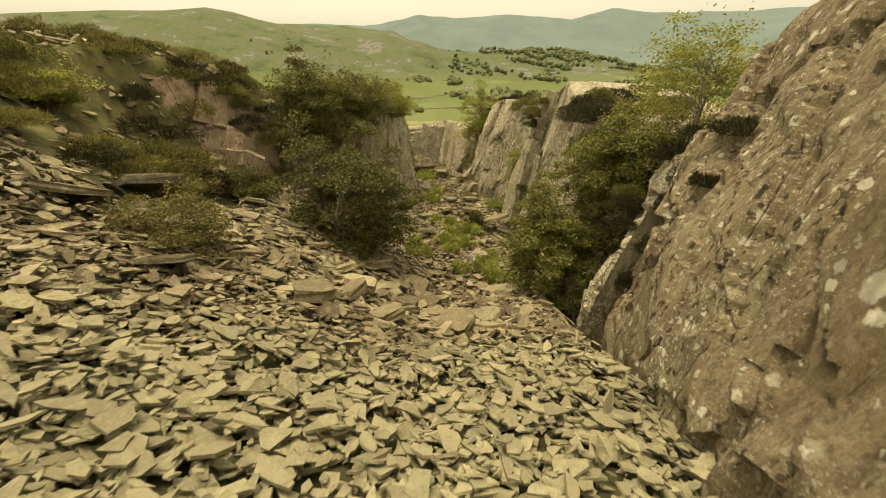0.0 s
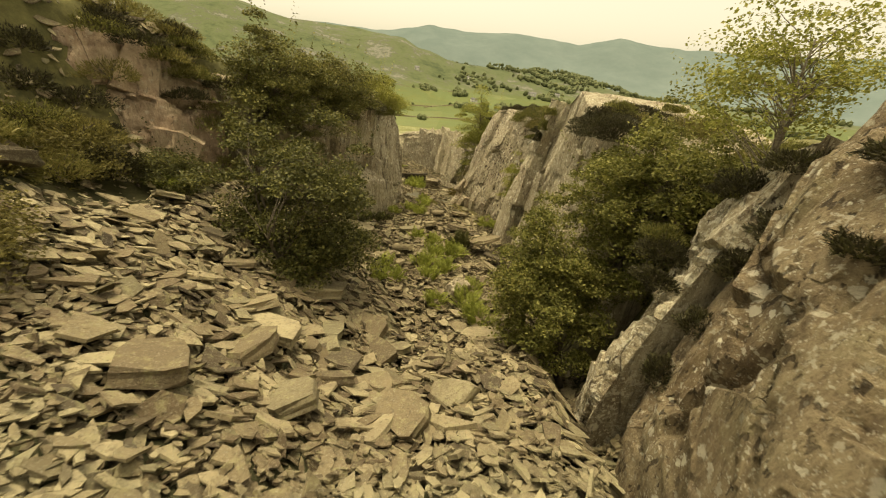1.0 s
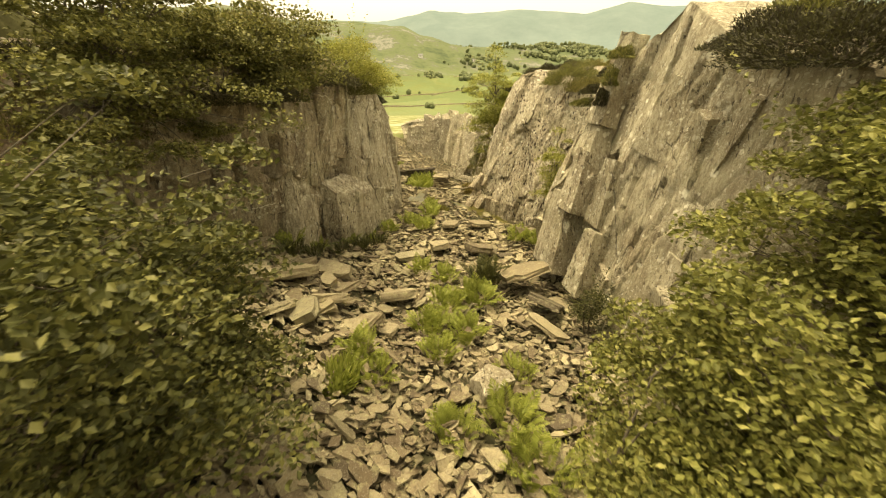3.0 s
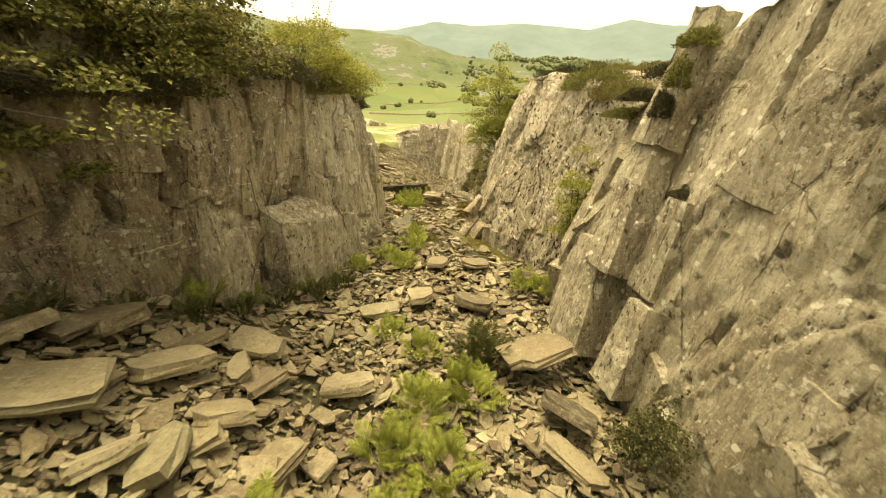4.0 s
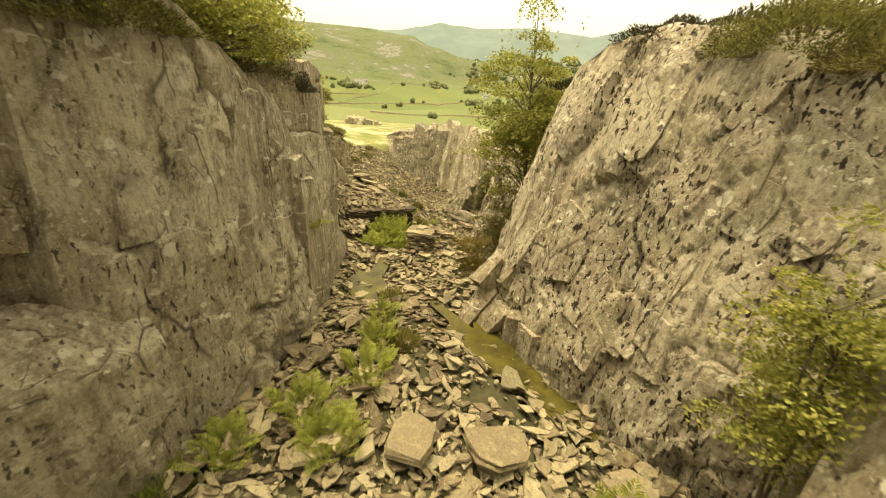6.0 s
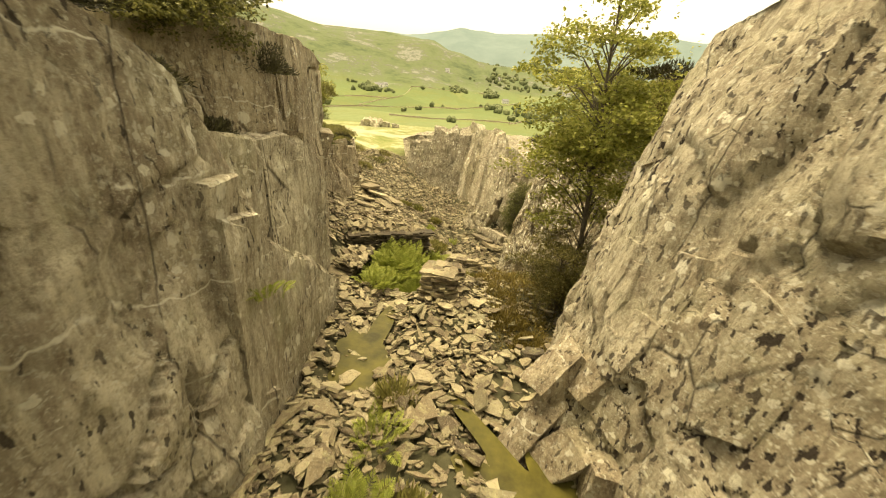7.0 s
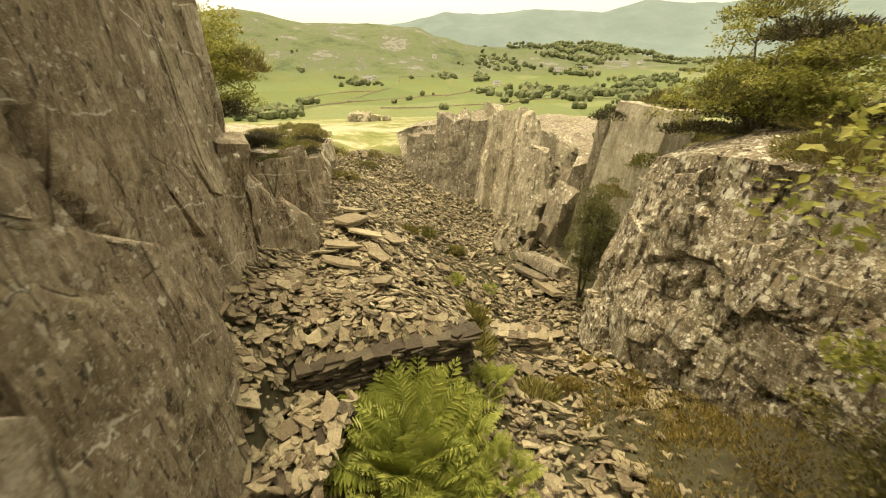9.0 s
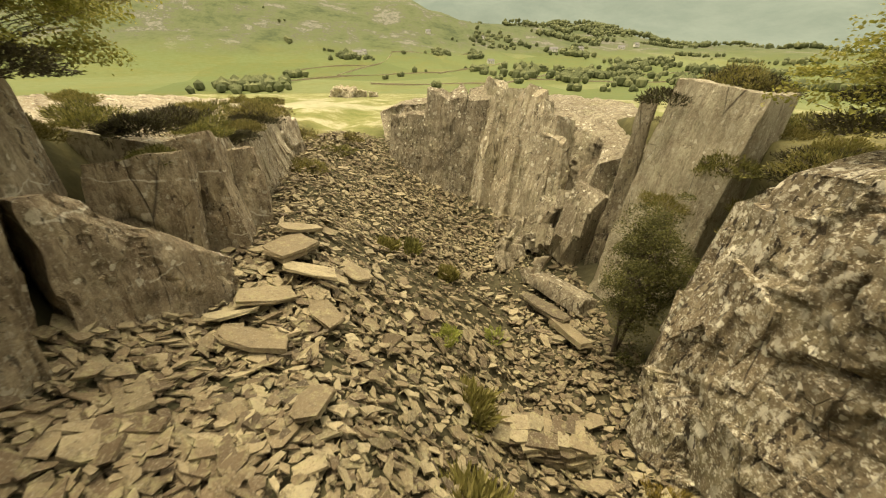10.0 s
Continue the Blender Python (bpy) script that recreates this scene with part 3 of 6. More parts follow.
# ---- rock masses ----
def rock_mass(name, label, stations, material, seed, grain=(1.1, 1.1, 0.45), axis=(0, 0, 1), amp=0.16, step=0.055, hollow=1.4, kind="", category="rock", sheets=1.0, plates=(0, 0.5, 0.06, 1.8), clefts=()):
    """A quarried face lofted from foot to brow along its stations and carried back to the hill. It breaks into plates that run along axis."""
    st = np.array(stations, float)
    ts = np.arange(len(st))
    run = np.concatenate([[0], np.cumsum(np.linalg.norm(np.diff((st[:, 0] + st[:, 1]) / 2, axis=0), axis=1))])
    nu = max(8, int(run[-1] / step))
    u = np.interp(np.linspace(0, run[-1], nu), run, ts)
    tall = np.linalg.norm(st[:, 1] - st[:, 0], axis=1).max()
    nf, nb = max(8, int(tall / step)), 18
    F, B, K = [np.stack([np.interp(u, ts, st[:, k, c]) for c in range(3)], -1) for k in range(3)]
    rows = []
    for v in np.linspace(-0.12, 1, nf):
        w = np.sign(v) * abs(v) ** hollow
        rows.append(np.concatenate([F[:, :2] + (B[:, :2] - F[:, :2]) * w, (F[:, 2:] + (B[:, 2:] - F[:, 2:]) * v)], 1))
    for v in np.linspace(0, 1, nb + 1)[1:] ** 1.8:
        rows.append(B + (K - B) * v)
    P = np.array(rows)
    du, dv = np.gradient(P, axis=1), np.gradient(P, axis=0)
    n = np.cross(dv, du)
    n /= np.linalg.norm(n, axis=2, keepdims=True) + 1e-9
    if np.dot(n[nf // 2, nu // 2], P[nf // 2, nu // 2] - K[nu // 2]) < 0:
        n = -n
    flat, nn = P.reshape(-1, 3), n.reshape(-1, 3)
    R = np.array(Vector(axis).to_track_quat("Z", "Y").to_matrix()).T
    q = flat @ R.T
    warp = np.stack([fbm(q * 0.7, 3, seed + k) for k in (1, 2, 3)], -1)
    d = amp * 0.7 * fbm(flat * 0.5, 2, seed + 9) + amp * 0.07 * fbm(flat * 5.0, 2, seed + 10)
    for size, share, bend, lean, slit in ((1.0, 1.0, 0.2, 0.5, 0.045), (2.4, 0.42, 0.12, 0.5, 0.06), (5.0, 0.13, 0.1, 0.5, 0.08)):
        k = np.array(grain) * size
        f1, f2, mid, pick = worley((q + warp * bend) * k, seed + int(size * 10))
        off = ((q + warp * bend) * k - mid) * (pick[:, 1:] - 0.5) * 2
        joint = 1 - np.clip((f2 - f1) / slit, 0, 1)
        d = d + amp * share * ((pick[:, 0] - 0.5) * 1.6 + lean * off.sum(1) - 0.55 * joint)
    # overlapping sheets with stepped edges
    for size, share in ((0.7, 0.9), (1.9, 0.4)):
        h = fbm((q + warp * 0.1) * np.array(grain) * size + 7.7, 2, seed + 60) * 2.2
        low = np.floor(h)
        d = d + amp * share * sheets * 0.55 * (low + smooth(0.86, 1.0, h - low))
    # named clefts: from, to, half width, depth
    apart = np.full(len(flat), 9.0)
    wavy = flat + 0.07 * np.stack([fbm(flat * 2.2, 3, seed + 70 + k) for k in range(3)], -1)
    for a, b, wide, deep in clefts:
        a, b = np.array(a, float), np.array(b, float)
        t = np.clip((wavy - a) @ (b - a) / ((b - a) @ (b - a)), 0, 1)
        far = np.linalg.norm(wavy - a - t[:, None] * (b - a), axis=1)
        d = d - deep * np.exp(-(far / wide) ** 4)
        apart = np.minimum(apart, far)
    ends = np.linspace(0, 1, nu)
    d = d * np.tile(smooth(0, 0.05, ends) * smooth(1, 0.95, ends), len(rows))
    # the top keeps less of the relief
    d = d * np.repeat(np.interp(np.arange(len(rows)), [nf - 6, nf + 1], [1.0, 0.3]), nu)
    flat = flat + nn * d[:, None]
    idx = np.arange(len(flat)).reshape(P.shape[:2])
    quads = np.stack([idx[:-1, :-1], idx[:-1, 1:], idx[1:, 1:], idx[1:, :-1]], -1).reshape(-1, 4)
    # close the two ends, down to the ground behind
    vs, fs = [*flat], []
    for j in (0, nu - 1):
        edge = [int(i) for i in idx[:, j]]
        low = len(vs)
        k = vs[edge[-1]]
        vs.append(np.array([k[0], k[1], vs[edge[0]][2] - 0.3]))
        fs += [(edge[i], edge[i + 1], low) for i in range(len(edge) - 1)]
    me = mesh_of(name, np.array(vs), [quads, np.array(fs)], material, 32)
    ob = tagged(new(name, me), label, category, kind=kind)
    # riven plates standing a little proud of the face, cut off by joints
    rng = np.random.default_rng(seed)
    grid, out = flat.reshape(P.shape), n
    count, size, thick, drawn = plates
    for _ in range(count):
        wide = size * math.exp(rng.normal(0, 0.4))
        tall_by = wide * drawn * rng.uniform(0.6, 1.4)
        w, hh = max(2, int(wide / step / 2)), max(2, int(tall_by / step / 2))
        if nu < 2 * w + 4 or nf < 2 * hh + 4:
            continue
        i, j = int(rng.integers(hh, nf - hh)), int(rng.integers(w + 1, nu - w - 1))
        if apart[i * nu + j] < wide * 0.55 + 0.04:
            continue
        patch = grid[i - hh:i + hh + 1, j - w:j + w + 1].reshape(-1, 3)
        mean = patch.mean(0)
        _, spread, axes = np.linalg.svd(patch - mean, full_matrices=False)
        if spread[2] / math.sqrt(len(patch)) > 0.06 or abs(axes[2] @ out[i, j]) < 0.95:
            continue
        nor = axes[2]
        nor = nor * np.sign(nor @ out[i, j]) + rng.normal(0, 0.05, 3)
        nor /= np.linalg.norm(nor)
        along = np.array(axis, float) / np.linalg.norm(axis) + rng.normal(0, 0.09, 3)
        along = along - nor * (along @ nor)
        along /= np.linalg.norm(along)
        across = np.cross(along, nor)
        top = np.quantile((patch - mean) @ nor, 0.6) + thick * rng.uniform(0.1, 1.0)
        box = np.array([(-1, -1), (rng.uniform(-0.6, 0.6), -1.08), (1, -1), (1.05, rng.uniform(-0.5, 0.6)), (1, 1), (rng.uniform(-0.6, 0.6), 1.08), (-1, 1)], float)
        cut = int(rng.integers(0, 3)) * 2
        box[cut] *= rng.uniform(0.45, 0.9, 2)
        box = (box + rng.uniform(-0.16, 0.16, box.shape)) * np.array([wide, tall_by]) / 2
        k = len(box)
        rise = rng.normal(0, 0.12, 2)
        hi = [mean + across * a + along * b + nor * (top + (a * rise[0] + b * rise[1]) * 0.5) for a, b in box]
        lip = [mean + across * a * 1.03 + along * b * 1.03 + nor * (top - 0.025 + (a * rise[0] + b * rise[1]) * 0.5) for a, b in box]
        lo = [mean + across * a * 1.05 + along * b * 1.05 + nor * (top - thick - 0.22) for a, b in box]
        fs = [tuple(range(k))] + [(q + k, (q + 1) % k + k, (q + 1) % k, q) for q in range(k)] + [(q + 2 * k, (q + 1) % k + 2 * k, (q + 1) % k + k, q + k) for q in range(k)]
        if np.dot(np.cross(hi[1] - hi[0], hi[3] - hi[0]), nor) < 0:
            fs = [f[::-1] for f in fs]
        part("rock_plate", mesh_of("rock_plate", np.array(hi + lip + lo), fs, material), ob)
    return ob


def hewn(name, label, corners, material, seed, group="", amp=0.03, category="rock", fine=0.12):
    """A block split along flat joints: the hull of its corners, with uneven faces."""
    bm = bmesh.new()
    for c in corners:
        bm.verts.new(c)
    bmesh.ops.convex_hull(bm, input=bm.verts)
    bmesh.ops.triangulate(bm, faces=bm.faces)
    for _ in range(5):
        bmesh.ops.subdivide_edges(bm, edges=[e for e in bm.edges if e.calc_length() > fine], cuts=1, use_grid_fill=True)
        bmesh.ops.triangulate(bm, faces=bm.faces)
    bm.normal_update()
    v = np.array([p.co for p in bm.verts])
    nor = np.array([p.normal for p in bm.verts])
    f = np.array([[p.index for p in q.verts] for q in bm.faces])
    bm.free()
    f1, f2, mid, pick = worley(v * np.array([2.2, 2.2, 1.1]) + 0.2 * fbm(v * 1.5, 2, seed)[:, None] + seed, seed)
    step = (pick[:, 0] - 0.5) * 1.3 + 0.7 * ((v * np.array([2.2, 2.2, 1.1]) + seed - mid) * (pick[:, 1:] - 0.5)).sum(1) - 0.5 * (1 - np.clip((f2 - f1) / 0.06, 0, 1))
    v = v + nor * (amp * step)[:, None] + amp * np.stack([fbm(v * 1.7, 5, seed + k) for k in range(3)], -1)
    return tagged(new(name, mesh_of(name, v, f, material, 25)), label, category, group)


def boulder(name, label, x, y, z, size, turn, seed, material, group="", amp=0.07, n=14, category="rock", wear=1.0):
    """A broken block: a cut cube with worn, uneven faces."""
    lin = np.linspace(-1, 1, n)
    vs, fs = [], []
    for ax in range(3):
        for sgn in (-1, 1):
            a, b = np.meshgrid(lin, lin)
            p = np.zeros((n * n, 3))
            p[:, ax], p[:, (ax + 1) % 3], p[:, (ax + 2) % 3] = sgn, a.ravel(), b.ravel()
            i = np.arange(n * n).reshape(n, n) + len(vs)
            q = np.stack([i[:-1, :-1], i[:-1, 1:], i[1:, 1:], i[1:, :-1]], -1).reshape(-1, 4)
            fs += [tuple(f if sgn > 0 else f[::-1]) for f in q]
            vs += [*p]
    p, back = np.unique(np.round(np.array(vs), 5), axis=0, return_inverse=True)
    back = back.ravel()
    fs = [tuple(int(back[i]) for i in f) for f in fs]
    rng = np.random.default_rng(seed)
    r = np.max(np.abs(p), axis=1, keepdims=True)
    p = p * (1 - 0.1 * wear * (np.sum(np.abs(p) ** 6, axis=1, keepdims=True) / 3))
    for _ in range(4):
        d = rng.normal(size=3)
        d /= np.linalg.norm(d)
        over = p @ d - rng.uniform(0.85, 1.15) - 0.25 * (1 - wear)
        p = p - np.clip(over, 0, None)[:, None] * d
    p = p * (1 + (0.06 + 0.16 * wear) * np.stack([fbm(p * 0.6 + seed, 2, seed + k) for k in range(3)], -1))
    p = p * np.array(size) / 2
    f1, f2, mid, pick = worley(p * 2.2 + seed, seed)
    p = p * (1 + (amp * (pick[:, 0] - 0.5) + amp * 0.5 * fbm(p * 4, 3, seed))[:, None])
    me = mesh_of(name, p, fs, material, 30)
    ob = new(name, me)
    ob.matrix_basis = pose(x, y, z, *turn)
    return tagged(ob, label, category, group)


S = lambda f, b, k: (f, b, k)
rock_mass("cliff", "leaning brown slab cliff speckled with pale lichen", [
    S((1.0, -3, 4.4), (2.8, -3, 8.2), (6, -3, 8.5)), S((1.5, 1, 4.0), (3.1, 1, 7.9), (6.5, 1, 8.4)), S((2.1, 3.0, 3.2), (3.75, 3.5, 7.2), (7, 3.6, 7.5)),
    S((2.4, 5, 2.4), (3.85, 5.0, 6.55), (7, 6, 6.6)), S((2.9, 5.5, 2.2), (4.2, 5.5, 6.0), (6.8, 6.6, 6.0))],
    ROCK, 3, (0.6, 1.1, 0.3), (0.45, 0.35, 0.8), 0.13, 0.045, 1.5, plates=(70, 0.3, 0.035, 1.7), clefts=(((3.3, 4.3, 5.75), (2.86, 3.98, 5.13), 0.12, 0.35), ((2.86, 3.98, 5.13), (2.56, 3.85, 4.7), 0.1, 0.3), ((2.56, 3.85, 4.7), (2.47, 4.24, 3.99), 0.09, 0.28), ((2.47, 4.24, 3.99), (2.3, 4.6, 3.0), 0.09, 0.28), ((2.3, 2.4, 5.4), (2.2, 3.1, 4.3), 0.05, 0.12)))
rock_mass("cliff", "pale weathered ridge beside a dark crevice", [
    S((2.42, 5.55, 2.0), (3.75, 5.6, 5.55), (5, 5.9, 5.3)), S((2.55, 6.1, 1.8), (3.85, 6.2, 5.25), (6.5, 8, 5.4)), S((2.9, 6.7, 1.5), (4.1, 6.8, 4.8), (6.5, 8.6, 5.2)), S((3.5, 7.3, 1.4), (4.6, 7.6, 4.3), (6.5, 9.5, 5))],
    ROCK_CRUST, 4, (1.7, 2.0, 1.1), (0.45, 0.1, 0.85), 0.12, 0.045, 1.3, plates=(14, 0.3, 0.04, 2.0))
rock_mass("cliff", "grey slab cliff of steep leaning slate plates", [
    S((4.2, 8.6, 1.5), (4.7, 9, 4.6), (7, 9.5, 5)), S((3.7, 10.2, .7), (4.0, 10.3, 5.0), (7, 10.5, 5.4)), S((3.45, 12, .5), (4.0, 12.2, 5.3), (7, 12, 5.6)),
    S((3.1, 13.6, .5), (4.0, 13.5, 5.9), (7, 13.5, 5.8)), S((2.85, 15, .6), (3.75, 15.2, 4.9), (7, 15, 5)), S((2.75, 16.2, .7), (3.6, 16.4, 4.3), (7, 16.8, 4.4)),
    S((3.6, 17.2, .8), (4.3, 17.3, 3.4), (7, 17.6, 4))], ROCK_PALE, 5, (0.55, 0.85, 0.17), (0.22, -0.35, 1), 0.1, 0.045, plates=(45, 0.5, 0.05, 2.2), clefts=(((3.92, 13.36, 5.6), (3.7, 13.42, 4.12), 0.07, 0.28), ((3.7, 13.42, 4.12), (3.48, 13.5, 2.55), 0.07, 0.3), ((3.48, 13.5, 2.55), (3.3, 13.56, 1.7), 0.07, 0.25), ((3.45, 14.04, 3.49), (3.19, 14.36, 2.54), 0.08, 0.3), ((3.19, 14.36, 2.54), (2.95, 14.65, 1.5), 0.08, 0.28), ((3.41, 14.56, 3.35), (3.45, 14.04, 3.49), 0.05, 0.2), ((3.6, 12.6, 3.6), (3.3, 12.9, 1.6), 0.05, 0.15)))
rock_mass("cliff", "pale pitted rock face spotted with dark moss", [
    S((3.5, 17.0, .7), (4.5, 17.6, 4.2), (7, 17, 4.8)), S((2.9, 17.9, .7), (3.9, 18.8, 4.7), (7, 18.6, 5)), S((2.1, 19.2, .6), (3.2, 20.2, 5.0), (6.5, 20, 5.2)),
    S((1.3, 20.7, .3), (2.8, 21.3, 4.9), (6, 21.5, 5)), S((1.4, 21.6, .1), (2.7, 22.3, 4.6), (6, 22.8, 4.6)), S((2.0, 22.7, .0), (3.0, 23.1, 4.2), (6, 24.2, 4.3)), S((2.9, 23.6, .0), (3.7, 23.9, 3.4), (6, 25, 3.8))],
    ROCK_PIT, 8, (1.4, 1.6, 0.6), (0.35, 0.1, 1), 0.085, 0.05, plates=(60, 0.28, 0.045, 1.6), clefts=(((2.13, 20.36, 2.95), (2.3, 20.28, 2.98), 0.04, 0.14), ((1.7, 20.9, 2.1), (1.4, 20.8, 1.2), 0.05, 0.16)))
rock_mass("cliff", "craggy lichen-covered rock beside the slate floor", [
    S((3.1, 24.3, .1), (3.9, 24.5, 2.6), (6, 25, 3.0)), S((2.9, 25.6, 0), (3.4, 25.8, 1.8), (6, 26, 2.6)), S((2.3, 26.6, -.5), (2.75, 26.9, 2.4), (6, 27, 3.0)), S((1.75, 28, -1.1), (2.4, 28, 2.3), (6, 28, 3.2)),
    S((1.6, 29.3, -1.7), (2.4, 29.4, 2.0), (6, 29.6, 3.0)), S((2.2, 30.4, -1.8), (2.75, 30.5, 1.3), (6, 30.5, 2.2))], ROCK_LICHEN, 13, (1.2, 1.3, 0.8), (0.4, 0.1, 1), 0.13, 0.045, sheets=0.6, plates=(55, 0.36, 0.05, 1.6), clefts=(((2.05, 28.2, 1.1), (2.35, 28.16, 1.7), 0.05, 0.15), ((2.2, 27.3, 1.2), (1.9, 27.6, -0.4), 0.06, 0.16)))
rock_mass("cliff", "far wall of upright slate columns", [
    S((1.9, 34.6, -2), (2.7, 35.5, 0.5), (5, 35.5, 1.2)), S((2.3, 36.2, -1.9), (3.2, 36.9, 0.8), (5, 38, 1.4)), S((1.9, 37.5, -2.1), (2.5, 38.5, 1.1), (5, 40, 1.5)),
    S((.9, 39, -2.2), (1.3, 39.9, 1.4), (3, 43, 1.5)), S((.1, 39.6, -2.2), (.1, 40.3, 1.5), (.8, 44, 1.4)), S((-.3, 40.0, -2.1), (-.4, 41, 1.3), (-.2, 45, 1.3)),
    S((-1.5, 40.2, -1.7), (-1.9, 41.6, 1.2), (-1.5, 45, 1.2)), S((-2.9, 41, -1.2), (-3.3, 42.4, 1.1), (-3.0, 46, .9)), S((-4.0, 42.3, -.4), (-4.5, 44, .5), (-4.2, 47, .5))],
    ROCK_COLUMN, 21, (1.0, 1.0, 0.13), (0.2, 0, 1), 0.2, 0.08)
rock_mass("cliff", "tall shaded brown rock wall with vertical joints", [
    S((-4.6, 12, 2.2), (-4.7, 12.0, 4.9), (-7, 12.5, 5.8)), S((-3.95, 13.3, 1.0), (-3.3, 13.6, 5.2), (-7, 14, 5.5)), S((-3.3, 14.8, .4), (-2.8, 15.2, 5.3), (-6, 15.5, 5.2)),
    S((-2.7, 16.6, .1), (-2.5, 16.9, 5.2), (-6, 17, 5.1)), S((-2.3, 17.6, 0), (-2.15, 17.9, 4.9), (-6, 18, 5.1))],
    ROCK_DARK, 27, (0.9, 0.9, 0.4), (0.0, 0.15, 1), 0.13, 0.05, 1.0, plates=(90, 0.32, 0.06, 2.0), clefts=(((-2.29, 16.29, 4.22), (-1.69, 17.77, 3.12), 0.05, 0.14), ((-3.18, 14.48, 3.65), (-3.22, 14.45, 3.1), 0.1, 0.25), ((-2.11, 16.83, 3.59), (-2.27, 16.85, 2.6), 0.06, 0.18), ((-2.65, 15.54, 3.6), (-2.75, 15.5, 2.4), 0.05, 0.16), ((-3.6, 13.7, 4.4), (-3.5, 13.9, 2.4), 0.08, 0.2)))
rock_mass("cliff", "smooth grey-beige rock wall with fine joints", [
    S((-2.45, 17.2, 0), (-2.3, 17.4, 5.0), (-6, 17.5, 5.1)), S((-1.6, 18.3, 0), (-1.95, 18.5, 4.7), (-5, 18.6, 5)), S((-1.3, 19.0, 0), (-1.9, 19.3, 4.25), (-4.2, 19.5, 4.4)), S((-1.3, 20, 0), (-1.85, 20.1, 3.85), (-3.9, 20.3, 4.0)),
    S((-1.5, 20.5, -.2), (-1.85, 20.55, 3.55), (-3.6, 20.6, 3.7)), S((-2.1, 20.7, -.2), (-2.2, 20.75, 3.4), (-3.4, 20.8, 3.5)), S((-2.8, 20.8, -.2), (-2.8, 20.8, 3.3), (-3.5, 20.9, 3.3))],
    ROCK_LEFT, 28, (1.1, 1.1, 0.6), (0.0, 0.2, 1), 0.085, 0.045, 1.0, plates=(22, 0.5, 0.035, 1.6), sheets=0.8, clefts=(((-1.45, 19.1, 4.3), (-1.4, 20.03, 3.45), 0.05, 0.13), ((-1.4, 18.6, 3.2), (-1.42, 19.62, 3.04), 0.04, 0.12), ((-1.5, 18.6, 2.4), (-1.5, 19.5, 2.03), 0.05, 0.14), ((-1.6, 18.4, 1.5), (-1.5, 20.2, 1.1), 0.05, 0.14), ((-1.5, 19.55, 3.1), (-1.5, 19.5, 0.9), 0.04, 0.12)))
rock_mass("cliff", "brown quarried wall split by deep cracks", [
    S((-3.6, 20.4, 1.5), (-3.7, 20.5, 4.3), (-7, 20.8, 4.6)), S((-2.95, 21.5, 1.5), (-3.05, 21.6, 4.4), (-7, 21.4, 4.6)), S((-2.42, 22.3, 1.5), (-2.5, 22.4, 4.4), (-7, 22.3, 4.6)), S((-2.4, 23.2, 1.0), (-2.6, 23.3, 4.4), (-7, 23.4, 4.6)), S((-3.15, 25.2, .1), (-3.25, 25.4, 4.5), (-7, 25.5, 4.7)), S((-3.25, 26.6, .3), (-3.45, 26.6, 4.4), (-7, 27, 4.5)),
    S((-3.45, 27.4, .3), (-3.6, 27.6, 4.2), (-7, 27.8, 4.4)), S((-4.45, 28.1, .3), (-4.35, 28.4, 3.9), (-7, 28.8, 4.1)), S((-5.1, 29.6, .3), (-5.3, 29.6, 2.6), (-8, 30, 2.8))], ROCK_DARK, 31, (0.7, 0.7, 0.3), (0.0, -0.2, 1), 0.08, 0.045, 1.0, plates=(26, 0.6, 0.03, 1.8), sheets=0.7, clefts=(((-2.5, 23.3, 4.4), (-2.45, 23.4, 3.2), 0.04, 0.15), ((-2.7, 24.4, 4.3), (-2.6, 24.3, 0.4), 0.04, 0.12), ((-3.2, 26.0, 3.6), (-3.0, 25.9, 0.5), 0.05, 0.16)))
rock_mass("cliff", "low rock wall under an overgrown rim", [
    S((-4.3, 30, .2), (-4.5, 30.3, 1.9), (-8, 30.5, 2.3)), S((-4.5, 32, .0), (-4.7, 32.3, 1.6), (-8, 32.5, 2.2)), S((-5.0, 34, -.3), (-5.4, 34.2, 1.5), (-9, 35, 2)),
    S((-5.6, 37, -.4), (-6.2, 37.5, 1.3), (-9, 38, 1.6)), S((-6.4, 39.5, -.1), (-7.2, 40, 1.2), (-9, 41, 1.3))], ROCK_LEFT, 35, (1.1, 1.1, 0.5), (0, 0.1, 1), 0.12, plates=(50, 0.4, 0.1, 1.8))
rock_mass("cliff", "pink-brown broken rock bank under heather", [
    S((-7.6, 7.6, 4.0), (-8.2, 8.0, 5.3), (-9.5, 8, 6.2)), S((-6.8, 8.8, 3.7), (-7.4, 9.2, 5.8), (-9, 9, 6.5)), S((-6.1, 9.8, 3.5), (-6.5, 10.2, 6.0), (-9, 10.5, 6.6)),
    S((-5.2, 10.4, 3.1), (-5.8, 10.8, 5.8), (-8, 12, 6.4)), S((-4.8, 11.6, 2.6), (-5.2, 11.9, 5), (-8, 13, 6))], ROCK_PINK, 39, (0.7, 0.7, 0.5), (0.3, 0.3, 1), 0.2, plates=(14, 0.8, 0.1, 1.2), sheets=0.3)
